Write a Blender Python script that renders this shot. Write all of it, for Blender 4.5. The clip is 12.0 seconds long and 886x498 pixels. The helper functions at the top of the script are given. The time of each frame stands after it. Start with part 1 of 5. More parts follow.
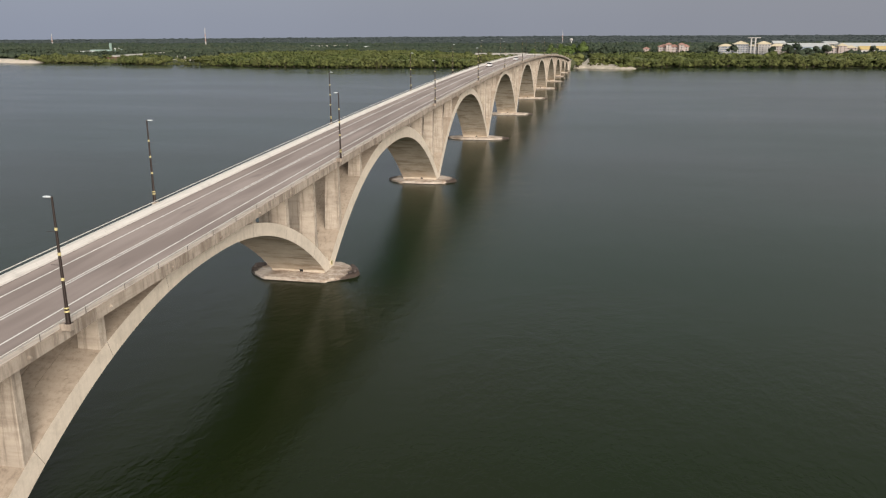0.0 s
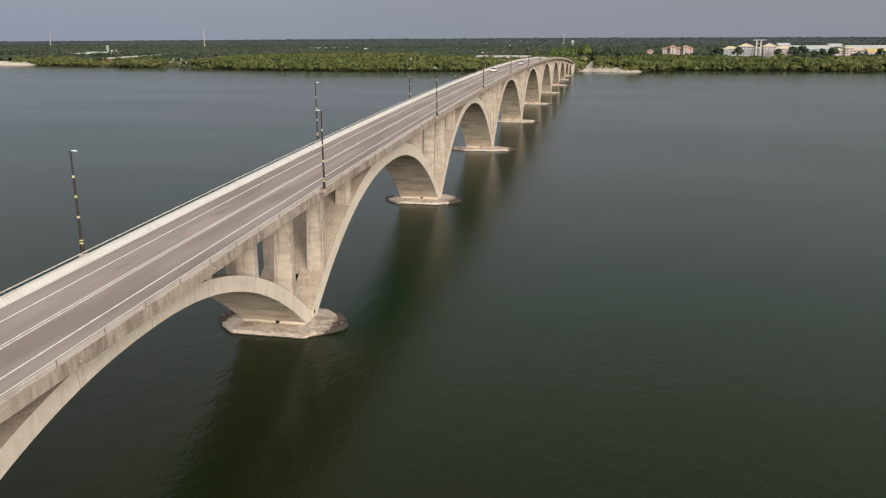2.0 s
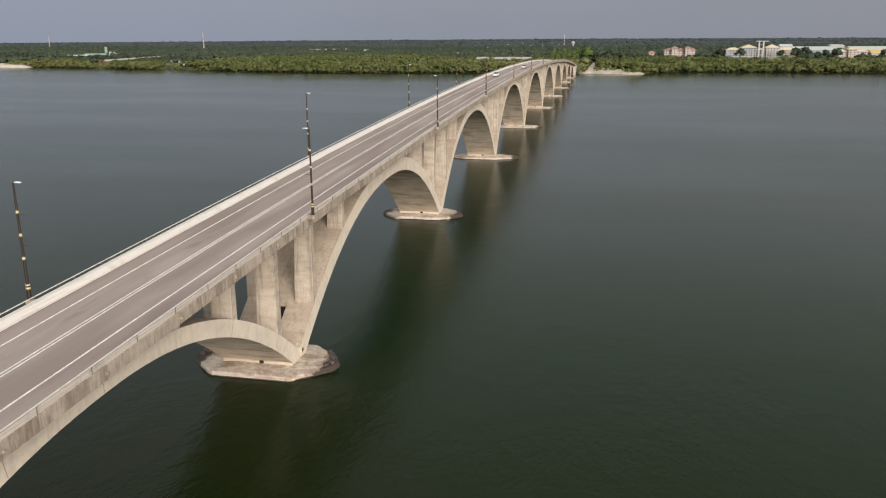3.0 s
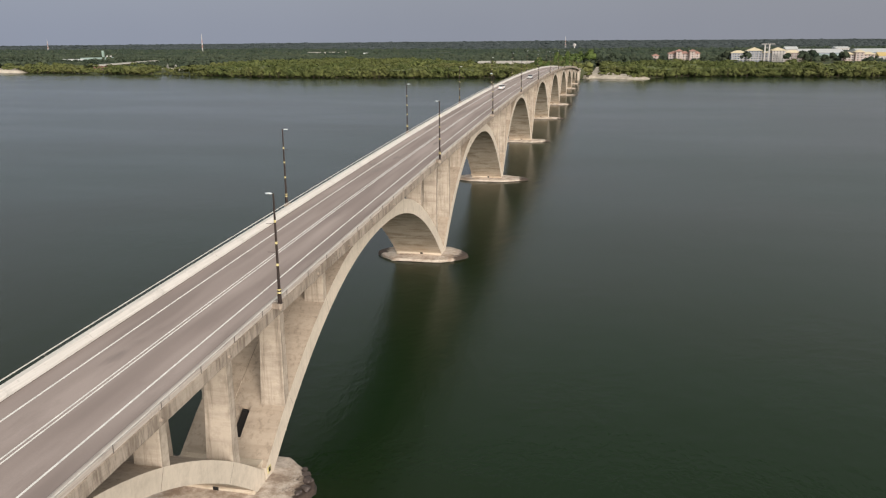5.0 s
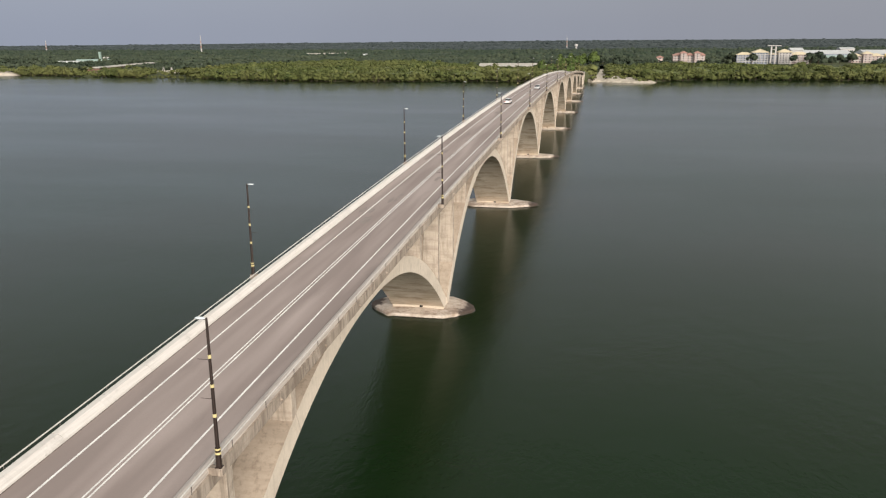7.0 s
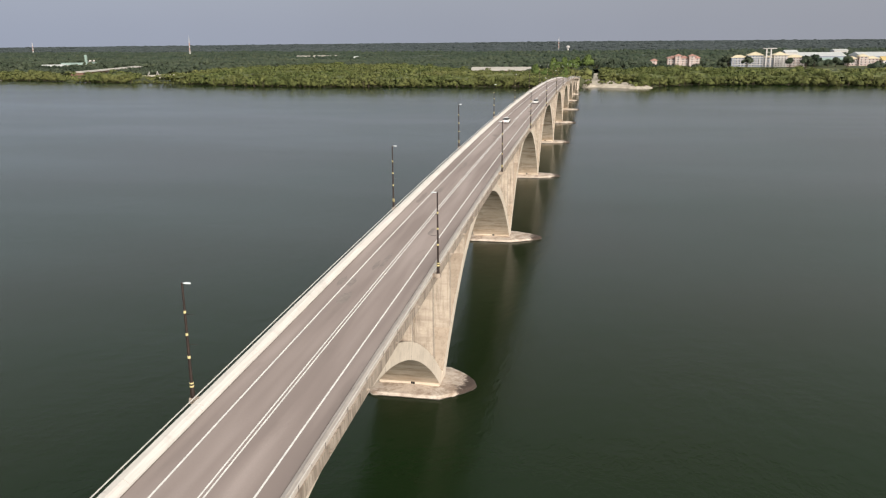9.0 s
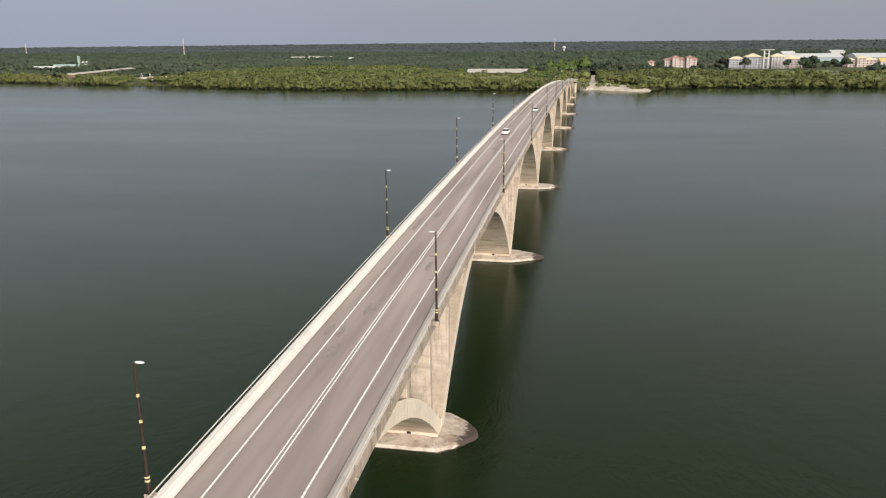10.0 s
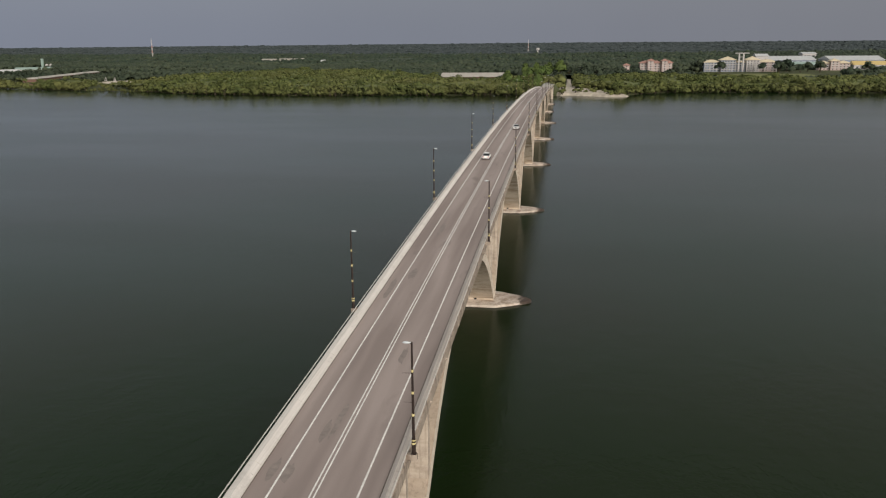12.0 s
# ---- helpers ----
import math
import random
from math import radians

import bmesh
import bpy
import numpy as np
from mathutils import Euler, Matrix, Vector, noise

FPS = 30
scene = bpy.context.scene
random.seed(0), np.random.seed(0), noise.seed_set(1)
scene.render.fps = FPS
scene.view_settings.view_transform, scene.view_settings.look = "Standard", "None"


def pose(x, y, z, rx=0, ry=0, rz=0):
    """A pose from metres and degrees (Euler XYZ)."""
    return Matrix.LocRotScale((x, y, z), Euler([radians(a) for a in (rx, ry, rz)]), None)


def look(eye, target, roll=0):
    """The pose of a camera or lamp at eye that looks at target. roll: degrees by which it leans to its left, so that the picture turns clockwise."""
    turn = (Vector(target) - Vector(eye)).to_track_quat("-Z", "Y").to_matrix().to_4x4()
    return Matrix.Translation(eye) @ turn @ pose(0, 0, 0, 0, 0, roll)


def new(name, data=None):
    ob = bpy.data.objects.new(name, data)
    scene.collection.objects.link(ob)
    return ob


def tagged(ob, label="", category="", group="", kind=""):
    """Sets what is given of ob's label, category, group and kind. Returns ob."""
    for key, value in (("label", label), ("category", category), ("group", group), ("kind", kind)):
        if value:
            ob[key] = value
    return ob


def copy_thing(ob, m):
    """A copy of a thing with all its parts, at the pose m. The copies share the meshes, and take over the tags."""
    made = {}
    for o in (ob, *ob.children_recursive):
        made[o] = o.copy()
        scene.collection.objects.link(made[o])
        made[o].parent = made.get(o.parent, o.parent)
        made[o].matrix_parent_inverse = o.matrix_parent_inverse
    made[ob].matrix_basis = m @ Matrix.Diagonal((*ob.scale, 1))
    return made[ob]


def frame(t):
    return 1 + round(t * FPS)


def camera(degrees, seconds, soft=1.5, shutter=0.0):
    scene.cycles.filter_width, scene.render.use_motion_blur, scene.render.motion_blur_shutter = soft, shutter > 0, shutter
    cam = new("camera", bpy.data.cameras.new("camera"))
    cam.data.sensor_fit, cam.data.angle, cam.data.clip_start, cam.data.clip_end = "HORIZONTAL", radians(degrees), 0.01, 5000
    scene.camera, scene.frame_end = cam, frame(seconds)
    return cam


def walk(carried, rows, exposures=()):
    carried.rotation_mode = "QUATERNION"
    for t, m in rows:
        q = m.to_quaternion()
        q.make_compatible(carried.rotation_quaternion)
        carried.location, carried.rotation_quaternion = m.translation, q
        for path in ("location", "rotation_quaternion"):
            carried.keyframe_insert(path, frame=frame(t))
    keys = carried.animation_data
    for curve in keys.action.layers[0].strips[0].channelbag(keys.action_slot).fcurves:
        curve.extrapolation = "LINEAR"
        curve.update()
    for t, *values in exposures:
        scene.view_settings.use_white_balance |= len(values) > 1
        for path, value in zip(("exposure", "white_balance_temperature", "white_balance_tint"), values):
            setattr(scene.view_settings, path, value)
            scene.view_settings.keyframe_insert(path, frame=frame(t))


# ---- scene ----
# Bridge axis along y, water at z = 0, the second pier at y = 0.
cam = camera(58.21, 12.0, 1.2)
ROWS = [
    (0.0, 42.375, -105.811, 33.460, 11.454, -15.007, 0.255),
    (0.5, 41.280, -101.073, 33.421, 11.466, -14.992, 0.220),
    (1.0, 40.197, -96.318, 33.454, 11.467, -14.968, 0.200),
    (1.5, 39.126, -91.538, 33.616, 11.464, -14.916, 0.201),
    (2.0, 38.059, -86.735, 33.908, 11.467, -14.887, 0.222),
    (2.5, 36.994, -81.905, 34.300, 11.476, -14.853, 0.251),
    (3.0, 35.919, -77.048, 34.756, 11.482, -14.825, 0.284),
    (5.0, 31.502, -57.040, 37.442, 11.535, -14.719, 0.412),
    (5.5, 30.437, -52.050, 38.188, 11.539, -14.728, 0.420),
    (6.0, 29.350, -47.086, 38.937, 11.564, -14.738, 0.422),
    (6.5, 28.258, -42.124, 39.732, 11.568, -14.737, 0.429),
    (7.0, 27.157, -37.198, 40.520, 11.577, -14.755, 0.435),
    (9.0, 22.819, -17.803, 44.147, 10.972, -14.725, 0.520),
    (9.5, 21.728, -12.977, 45.128, 10.857, -14.721, 0.526),
    (10.0, 20.675, -8.148, 46.111, 10.663, -14.727, 0.530),
    (10.5, 19.709, -3.326, 47.088, 10.330, -14.710, 0.532),
    (11.0, 18.762, 1.444, 47.982, 9.879, -14.728, 0.525),
    (11.5, 17.857, 6.201, 48.859, 9.406, -14.723, 0.513),
    (12.0, 16.953, 10.959, 49.735, 8.786, -14.719, 0.501),
]
walk(cam, [(t, pose(x, y, z, 0, 0, yaw) @ pose(0, 0, 0, 90 + pitch) @ pose(0, 0, 0, 0, 0, -roll)) for t, x, y, z, yaw, pitch, roll in ROWS],
     [(0.0, 0.86), (5.0, 0.87), (7.0, 1.0), (9.5, 1.15), (11.8, 1.16), (12.0, 0.45)])

# ---- world, sun, exposure ----
SUN_EL, SUN_AZ = 20.0, 149.0  # degrees; azimuth clockwise from +y
world = bpy.data.worlds.new("overcast_sky")
scene.world = world
world.use_nodes = True
wn, wl = world.node_tree.nodes, world.node_tree.links
sky = wn.new("ShaderNodeTexSky")
sky.sky_type = "NISHITA"
sky.sun_disc = False
sky.sun_elevation, sky.sun_rotation = radians(SUN_EL), radians(SUN_AZ)
sky.air_density, sky.dust_density, sky.ozone_density = 1.2, 4.0, 1.5
cloud = wn.new("ShaderNodeMix")
cloud.data_type = "RGBA"
cloud.inputs["Factor"].default_value = 0.93
# cloud cover, brighter overhead than at the horizon
up, split, grow = wn.new("ShaderNodeTexCoord"), wn.new("ShaderNodeSeparateXYZ"), wn.new("ShaderNodeMapRange")
grow.inputs["To Min"].default_value, grow.inputs["To Max"].default_value = 0.95, 2.15
grow.inputs["From Min"].default_value, grow.inputs["From Max"].default_value = 0.045, 0.28
tone = wn.new("ShaderNodeVectorMath")
tone.operation = "SCALE"
# bluer towards the west, greyer towards the east, neutral overhead
side = wn.new("ShaderNodeMapRange")
side.inputs["From Min"].default_value, side.inputs["From Max"].default_value = -0.6, 0.35
wl.new(split.outputs["X"], side.inputs["Value"])
rim, lid = wn.new("ShaderNodeMix"), wn.new("ShaderNodeMix")
rim.data_type = lid.data_type = "RGBA"
rim.inputs["A"].default_value, rim.inputs["B"].default_value = (1.50, 1.66, 2.08, 1), (1.40, 1.46, 1.68, 1)
lid.inputs["B"].default_value = (1.50, 1.50, 1.42, 1)
fade = wn.new("ShaderNodeMapRange")
fade.inputs["From Min"].default_value, fade.inputs["From Max"].default_value = 0.04, 0.45
wl.new(side.outputs["Result"], rim.inputs["Factor"])
wl.new(split.outputs["Z"], fade.inputs["Value"])
wl.new(fade.outputs["Result"], lid.inputs["Factor"])
wl.new(rim.outputs["Result"], lid.inputs["A"])
# soft unevenness of the cloud sheet
veil, veil_fit = wn.new("ShaderNodeTexNoise"), wn.new("ShaderNodeMapRange")
veil.inputs["Scale"].default_value, veil.inputs["Detail"].default_value = 2.2, 4
veil_fit.inputs["To Min"].default_value, veil_fit.inputs["To Max"].default_value = 0.88, 1.12
wl.new(up.outputs["Generated"], veil.inputs["Vector"])
wl.new(veil.outputs["Fac"], veil_fit.inputs["Value"])
both = wn.new("ShaderNodeMath")
both.operation = "MULTIPLY"
wl.new(veil_fit.outputs["Result"], both.inputs[0])
wl.new(grow.outputs["Result"], both.inputs[1])
wl.new(lid.outputs["Result"], tone.inputs[0])
wl.new(up.outputs["Generated"], split.inputs["Vector"])
wl.new(split.outputs["Z"], grow.inputs["Value"])
wl.new(both.outputs["Value"], tone.inputs["Scale"])
wl.new(tone.outputs["Vector"], cloud.inputs["B"])
wl.new(sky.outputs["Color"], cloud.inputs["A"])
wl.new(cloud.outputs["Result"], wn["Background"].inputs["Color"])
wn["Background"].inputs["Strength"].default_value = 0.115

sun_data = bpy.data.lights.new("sun", "SUN")
sun_data.energy, sun_data.angle, sun_data.color = 2.7, radians(40), (1.0, 0.922, 0.832)
sun = new("sun", sun_data)
sun_dir = Vector((math.sin(radians(SUN_AZ)) * math.cos(radians(SUN_EL)), math.cos(radians(SUN_AZ)) * math.cos(radians(SUN_EL)), math.sin(radians(SUN_EL))))
sun.matrix_world = look(sun_dir * 300, (0, 0, 0))


# ---- materials ----
def material(name, base, rough=0.8, metal=0.0, spec=0.4):
    m = bpy.data.materials.new(name)
    m.use_nodes = True
    b = m.node_tree.nodes["Principled BSDF"]
    b.inputs["Base Color"].default_value = (*base, 1)
    b.inputs["Roughness"].default_value = rough
    b.inputs["Metallic"].default_value = metal
    b.inputs["Specular IOR Level"].default_value = spec
    return m, m.node_tree.nodes, m.node_tree.links, b


def coords(n, l, scale=(1, 1, 1), kind="Object"):
    tc, mp = n.new("ShaderNodeTexCoord"), n.new("ShaderNodeMapping")
    mp.inputs["Scale"].default_value = scale
    l.new(tc.outputs[kind], mp.inputs["Vector"])
    return mp.outputs["Vector"]


def world_coords(n, l, scale=(1, 1, 1)):
    """Positions in the world, so that grain runs on from piece to piece."""
    g, mp = n.new("ShaderNodeNewGeometry"), n.new("ShaderNodeMapping")
    mp.inputs["Scale"].default_value = scale
    l.new(g.outputs["Position"], mp.inputs["Vector"])
    return mp.outputs["Vector"]


def noise_tex(n, l, vec, scale, detail=4, rough=0.55):
    t = n.new("ShaderNodeTexNoise")
    t.inputs["Scale"].default_value, t.inputs["Detail"].default_value, t.inputs["Roughness"].default_value = scale, detail, rough
    l.new(vec, t.inputs["Vector"])
    return t.outputs["Fac"]


def ramp(n, l, fac, stops):
    r = n.new("ShaderNodeValToRGB")
    while len(r.color_ramp.elements) < len(stops):
        r.color_ramp.elements.new(0.5)
    for e, (p, c) in zip(r.color_ramp.elements, stops):
        e.position, e.color = p, (c, c, c, 1) if isinstance(c, (int, float)) else (*c, 1)
    l.new(fac, r.inputs["Fac"])
    return r.outputs["Color"]


def mix(n, l, fac, a, b, how="MIX"):
    x = n.new("ShaderNodeMix")
    x.data_type, x.blend_type = "RGBA", how
    for sock, v in (("Factor", fac), ("A", a), ("B", b)):
        if isinstance(v, (int, float)):
            x.inputs[sock].default_value = v
        elif isinstance(v, tuple):
            x.inputs[sock].default_value = (*v, 1)
        else:
            l.new(v, x.inputs[sock])
    return x.outputs["Result"]


def bump(n, l, b, height, strength, dist):
    u = n.new("ShaderNodeBump")
    u.inputs["Strength"].default_value, u.inputs["Distance"].default_value = strength, dist
    l.new(height, u.inputs["Height"])
    l.new(u.outputs["Normal"], b.inputs["Normal"])


def concrete(name, base, stain, streak=0.5, dirt=0.5):
    """Weathered cast concrete: broad blotches, fine grain, dark streaks that run down."""
    m, n, l, b = material(name, base, 0.9, 0, 0.25)
    p = world_coords(n, l)
    blot = noise_tex(n, l, p, 0.22, 6, 0.65)
    fine = noise_tex(n, l, p, 3.5, 5, 0.7)
    run = noise_tex(n, l, world_coords(n, l, (2.2, 2.2, 0.14)), 1.0, 5, 0.7)
    pale = mix(n, l, ramp(n, l, blot, [(0.35, 0), (0.68, 1)]), base, tuple(min(1, c * 1.14) for c in base))
    c = mix(n, l, ramp(n, l, fine, [(0.3, 0.0), (0.75, 0.35)]), pale, tuple(c * 0.72 for c in base))
    band = noise_tex(n, l, world_coords(n, l, (0.16, 1.1, 1.3)), 1.0, 5, 0.65)
    c = mix(n, l, ramp(n, l, band, [(0.46, 0.0), (0.7, 0.62 * streak)]), c, stain)
    wide = noise_tex(n, l, world_coords(n, l, (0.05, 0.25, 0.5)), 1.0, 4, 0.6)
    c = mix(n, l, ramp(n, l, wide, [(0.5, 0.0), (0.7, 0.5 * streak)]), c, tuple(0.55 * v for v in base))
    c = mix(n, l, ramp(n, l, run, [(0.5, 0.0), (0.68, streak)]), c, stain)
    c = mix(n, l, ramp(n, l, noise_tex(n, l, p, 0.7, 6, 0.7), [(0.5, 0.0), (0.72, dirt)]), c, stain)
    l.new(c, b.inputs["Base Color"])
    bump(n, l, b, fine, 0.35, 0.05)
    return m


def leafy(name, dark, light, yellow, gaps=0.5, grain=0.11):
    m, n, l, b = material(name, dark, 0.75, 0, 0.15)
    g, o = n.new("ShaderNodeNewGeometry"), n.new("ShaderNodeObjectInfo")
    p = world_coords(n, l)
    tree = noise_tex(n, l, p, grain, 4, 0.6)
    patch_fac = noise_tex(n, l, p, 0.012, 4, 0.6)
    c = mix(n, l, ramp(n, l, tree, [(0.36, 0.0), (0.64, 1.0)]), dark, light)
    c = mix(n, l, ramp(n, l, patch_fac, [(0.42, 0.0), (0.66, 0.7)]), c, yellow)
    c = mix(n, l, ramp(n, l, g.outputs["Random Per Island"], [(0.25, 0.0), (1.0, gaps)]), c, tuple(0.35 * v for v in dark))
    c = mix(n, l, ramp(n, l, o.outputs["Random"], [(0.0, 0.0), (1.0, 0.3)]), c, yellow)
    l.new(c, b.inputs["Base Color"])
    return m


def plain(name, base, rough=0.7, metal=0.0, vary=0.18, scale=2.0, spec=0.4):
    m, n, l, b = material(name, base, rough, metal, spec)
    f = noise_tex(n, l, world_coords(n, l), scale, 5, 0.65)
    c = mix(n, l, ramp(n, l, f, [(0.3, 0.0), (0.75, 1.0)]), tuple(c * (1 - vary) for c in base), tuple(min(1, c * (1 + vary * 0.6)) for c in base))
    l.new(c, b.inputs["Base Color"])
    return m


CONCRETE = concrete("weathered_concrete", (0.555, 0.48, 0.398), (0.19, 0.15, 0.115), 0.45, 0.42)
# browner arch tops: grime, and the shade under the deck put into the colour
GRIME_SHADE = concrete("brown_grime_and_shade_concrete", (0.40, 0.328, 0.258), (0.16, 0.12, 0.088), 0.5, 0.1)


def make_fascia():
    """Deck edge: tan concrete with narrow dark rain streaks that come in clusters."""
    m, n, l, b = material("stained_fascia_concrete", (0.5, 0.43, 0.355), 0.9, 0, 0.25)
    p = world_coords(n, l)
    blot = noise_tex(n, l, p, 0.35, 5, 0.6)
    c = mix(n, l, ramp(n, l, blot, [(0.32, 0), (0.68, 1)]), (0.33, 0.275, 0.225), (0.45, 0.385, 0.32))
    lengthwise = noise_tex(n, l, world_coords(n, l, (1, 0.12, 5.5)), 1.0, 4, 0.6)
    c = mix(n, l, ramp(n, l, lengthwise, [(0.5, 0.0), (0.7, 0.5)]), c, (0.27, 0.215, 0.17))
    thin = noise_tex(n, l, world_coords(n, l, (3.0, 2.6, 0.45)), 1.0, 5, 0.7)
    broad = noise_tex(n, l, world_coords(n, l, (0.8, 0.85, 0.16)), 1.0, 3, 0.55)
    groups = noise_tex(n, l, p, 0.13, 3, 0.5)
    runs = mix(n, l, 1.0, ramp(n, l, thin, [(0.45, 0.0), (0.62, 0.85)]), ramp(n, l, groups, [(0.36, 0.3), (0.6, 1.0)]), "MULTIPLY")
    c = mix(n, l, runs, c, (0.13, 0.10, 0.078))
    c = mix(n, l, ramp(n, l, broad, [(0.5, 0.0), (0.66, 0.7)]), c, (0.155, 0.12, 0.092))
    fine = noise_tex(n, l, p, 6.0, 5, 0.7)
    c = mix(n, l, ramp(n, l, fine, [(0.3, 0.0), (0.8, 0.3)]), c, (0.24, 0.20, 0.165))
    l.new(c, b.inputs["Base Color"])
    bump(n, l, b, fine, 0.25, 0.03)
    return m


def make_parapet(name, pale, grey, marks):
    """Cast rail wall: even paint-washed concrete with lengthwise wear and a few dark scuffs."""
    m, n, l, b = material(name, pale, 0.85, 0, 0.25)
    p = world_coords(n, l)
    along = noise_tex(n, l, world_coords(n, l, (7.0, 0.06, 7.0)), 1.0, 4, 0.6)
    c = mix(n, l, ramp(n, l, along, [(0.35, 0.0), (0.7, 1.0)]), pale, grey)
    c = mix(n, l, ramp(n, l, noise_tex(n, l, p, 0.5, 5, 0.65), [(0.55, 0.0), (0.8, marks)]), c, tuple(0.5 * v for v in grey))
    scuff = noise_tex(n, l, world_coords(n, l, (1.5, 2.4, 1.5)), 1.0, 3, 0.6)
    c = mix(n, l, ramp(n, l, scuff, [(0.66, 0.0), (0.74, marks)]), c, tuple(0.42 * v for v in grey))
    fine = noise_tex(n, l, p, 8.0, 4, 0.7)
    c = mix(n, l, ramp(n, l, fine, [(0.3, 0.0), (0.8, 0.2)]), c, tuple(0.7 * v for v in grey))
    l.new(c, b.inputs["Base Color"])
    bump(n, l, b, fine, 0.2, 0.02)
    return m


def make_soffit():
    """Underside of the arches: tan concrete with brown leak stains lying across the boards."""
    m, n, l, b = material("leak_stained_soffit_concrete", (0.5, 0.42, 0.33), 0.9, 0, 0.2)
    p = world_coords(n, l)
    blot = noise_tex(n, l, p, 0.3, 5, 0.6)
    c = mix(n, l, ramp(n, l, blot, [(0.35, 0), (0.65, 1)]), (0.52, 0.43, 0.33), (0.64, 0.56, 0.455))
    across = noise_tex(n, l, world_coords(n, l, (0.14, 0.45, 0.75)), 1.0, 5, 0.68)
    c = mix(n, l, ramp(n, l, across, [(0.5, 0.0), (0.64, 0.7)]), c, (0.22, 0.155, 0.10))
    boards = noise_tex(n, l, world_coords(n, l, (0.05, 1.6, 2.2)), 1.0, 3, 0.6)
    c = mix(n, l, ramp(n, l, boards, [(0.5, 0.0), (0.68, 0.4)]), c, (0.27, 0.20, 0.14))
    white = noise_tex(n, l, world_coords(n, l, (0.5, 0.25, 0.3)), 1.0, 4, 0.6)
    c = mix(n, l, ramp(n, l, white, [(0.6, 0.0), (0.75, 0.45)]), c, (0.62, 0.57, 0.50))
    fine = noise_tex(n, l, p, 4.0, 5, 0.7)
    c = mix(n, l, ramp(n, l, fine, [(0.3, 0.0), (0.8, 0.3)]), c, (0.25, 0.20, 0.15))
    l.new(c, b.inputs["Base Color"])
    bump(n, l, b, fine, 0.3, 0.04)
    return m


def make_capstone():
    """Pile caps: worn pale concrete, brown silt smears, black algae that creeps in from the two tips."""
    m, n, l, b = material("pile_cap_concrete", (0.54, 0.46, 0.39), 0.9, 0, 0.3)
    p = world_coords(n, l)
    blot = noise_tex(n, l, p, 0.45, 6, 0.65)
    c = mix(n, l, ramp(n, l, blot, [(0.36, 0), (0.62, 1)]), (0.46, 0.385, 0.32), (0.62, 0.545, 0.475))
    silt = noise_tex(n, l, world_coords(n, l, (0.45, 0.5, 1.0)), 1.0, 6, 0.7)
    c = mix(n, l, ramp(n, l, silt, [(0.46, 0.0), (0.62, 0.8)]), c, (0.22, 0.155, 0.11))
    fine = noise_tex(n, l, p, 2.6, 6, 0.75)
    c = mix(n, l, ramp(n, l, fine, [(0.42, 0.0), (0.75, 0.55)]), c, (0.20, 0.155, 0.125))
    sep, reach, rag = n.new("ShaderNodeSeparateXYZ"), n.new("ShaderNodeMath"), n.new("ShaderNodeMath")
    l.new(coords(n, l, (16, 1, 1), "Generated"), sep.inputs["Vector"])
    reach.operation, rag.operation = "ABSOLUTE", "MULTIPLY_ADD"
    middle = n.new("ShaderNodeMath")
    middle.operation, middle.inputs[1].default_value = "SUBTRACT", 8.0
    l.new(sep.outputs["X"], middle.inputs[0])
    l.new(middle.outputs["Value"], reach.inputs[0])
    l.new(noise_tex(n, l, p, 0.55, 5, 0.7), rag.inputs[0])
    rag.inputs[1].default_value = 5.5
    l.new(reach.outputs["Value"], rag.inputs[2])
    edge = n.new("ShaderNodeMapRange")
    edge.inputs["From Min"].default_value, edge.inputs["From Max"].default_value = 8.7, 9.4
    l.new(rag.outputs["Value"], edge.inputs["Value"])
    c = mix(n, l, edge.outputs["Result"], c, (0.062, 0.045, 0.037))
    l.new(c, b.inputs["Base Color"])
    bump(n, l, b, fine, 0.5, 0.08)
    return m


RIB = concrete("clean_arch_rib_concrete", (0.595, 0.52, 0.43), (0.25, 0.20, 0.155), 0.2, 0.3)
# columns: a darker base than the ribs, with stronger streaks
COLUMN = concrete("dark_streaked_column_concrete", (0.455, 0.388, 0.318), (0.14, 0.108, 0.082), 0.65, 0.5)
FASCIA = make_fascia()
PARAPET = make_parapet("pale_parapet_concrete", (0.64, 0.605, 0.57), (0.52, 0.485, 0.45), 0.5)
# right-hand parapet, in a greyer tone than the left one
CURB = make_parapet("grey_parapet_concrete", (0.56, 0.505, 0.455), (0.37, 0.32, 0.285), 0.6)
SOFFIT, CAPSTONE = make_soffit(), make_capstone()


def make_asphalt():
    m, n, l, b = material("worn_asphalt", (0.26, 0.23, 0.22), 0.9, 0, 0.25)
    p = world_coords(n, l)
    lanes = noise_tex(n, l, world_coords(n, l, (0.42, 0.008, 1)), 1.0, 2, 0.5)
    blot = noise_tex(n, l, world_coords(n, l, (0.5, 0.12, 1)), 1.0, 5, 0.65)
    fine = noise_tex(n, l, p, 9.0, 4, 0.7)
    c = mix(n, l, ramp(n, l, lanes, [(0.38, 0.0), (0.66, 1.0)]), (0.236, 0.191, 0.175), (0.345, 0.286, 0.264))
    c = mix(n, l, ramp(n, l, blot, [(0.58, 0.0), (0.78, 0.45)]), c, (0.18, 0.146, 0.134))
    oil = noise_tex(n, l, world_coords(n, l, (0.33, 0.075, 1)), 1.0, 3, 0.55)
    c = mix(n, l, ramp(n, l, oil, [(0.68, 0.0), (0.76, 0.45)]), c, (0.12, 0.104, 0.096))
    c = mix(n, l, ramp(n, l, fine, [(0.3, 0.0), (0.8, 0.3)]), c, (0.19, 0.165, 0.155))
    l.new(c, b.inputs["Base Color"])
    bump(n, l, b, fine, 0.2, 0.02)
    return m


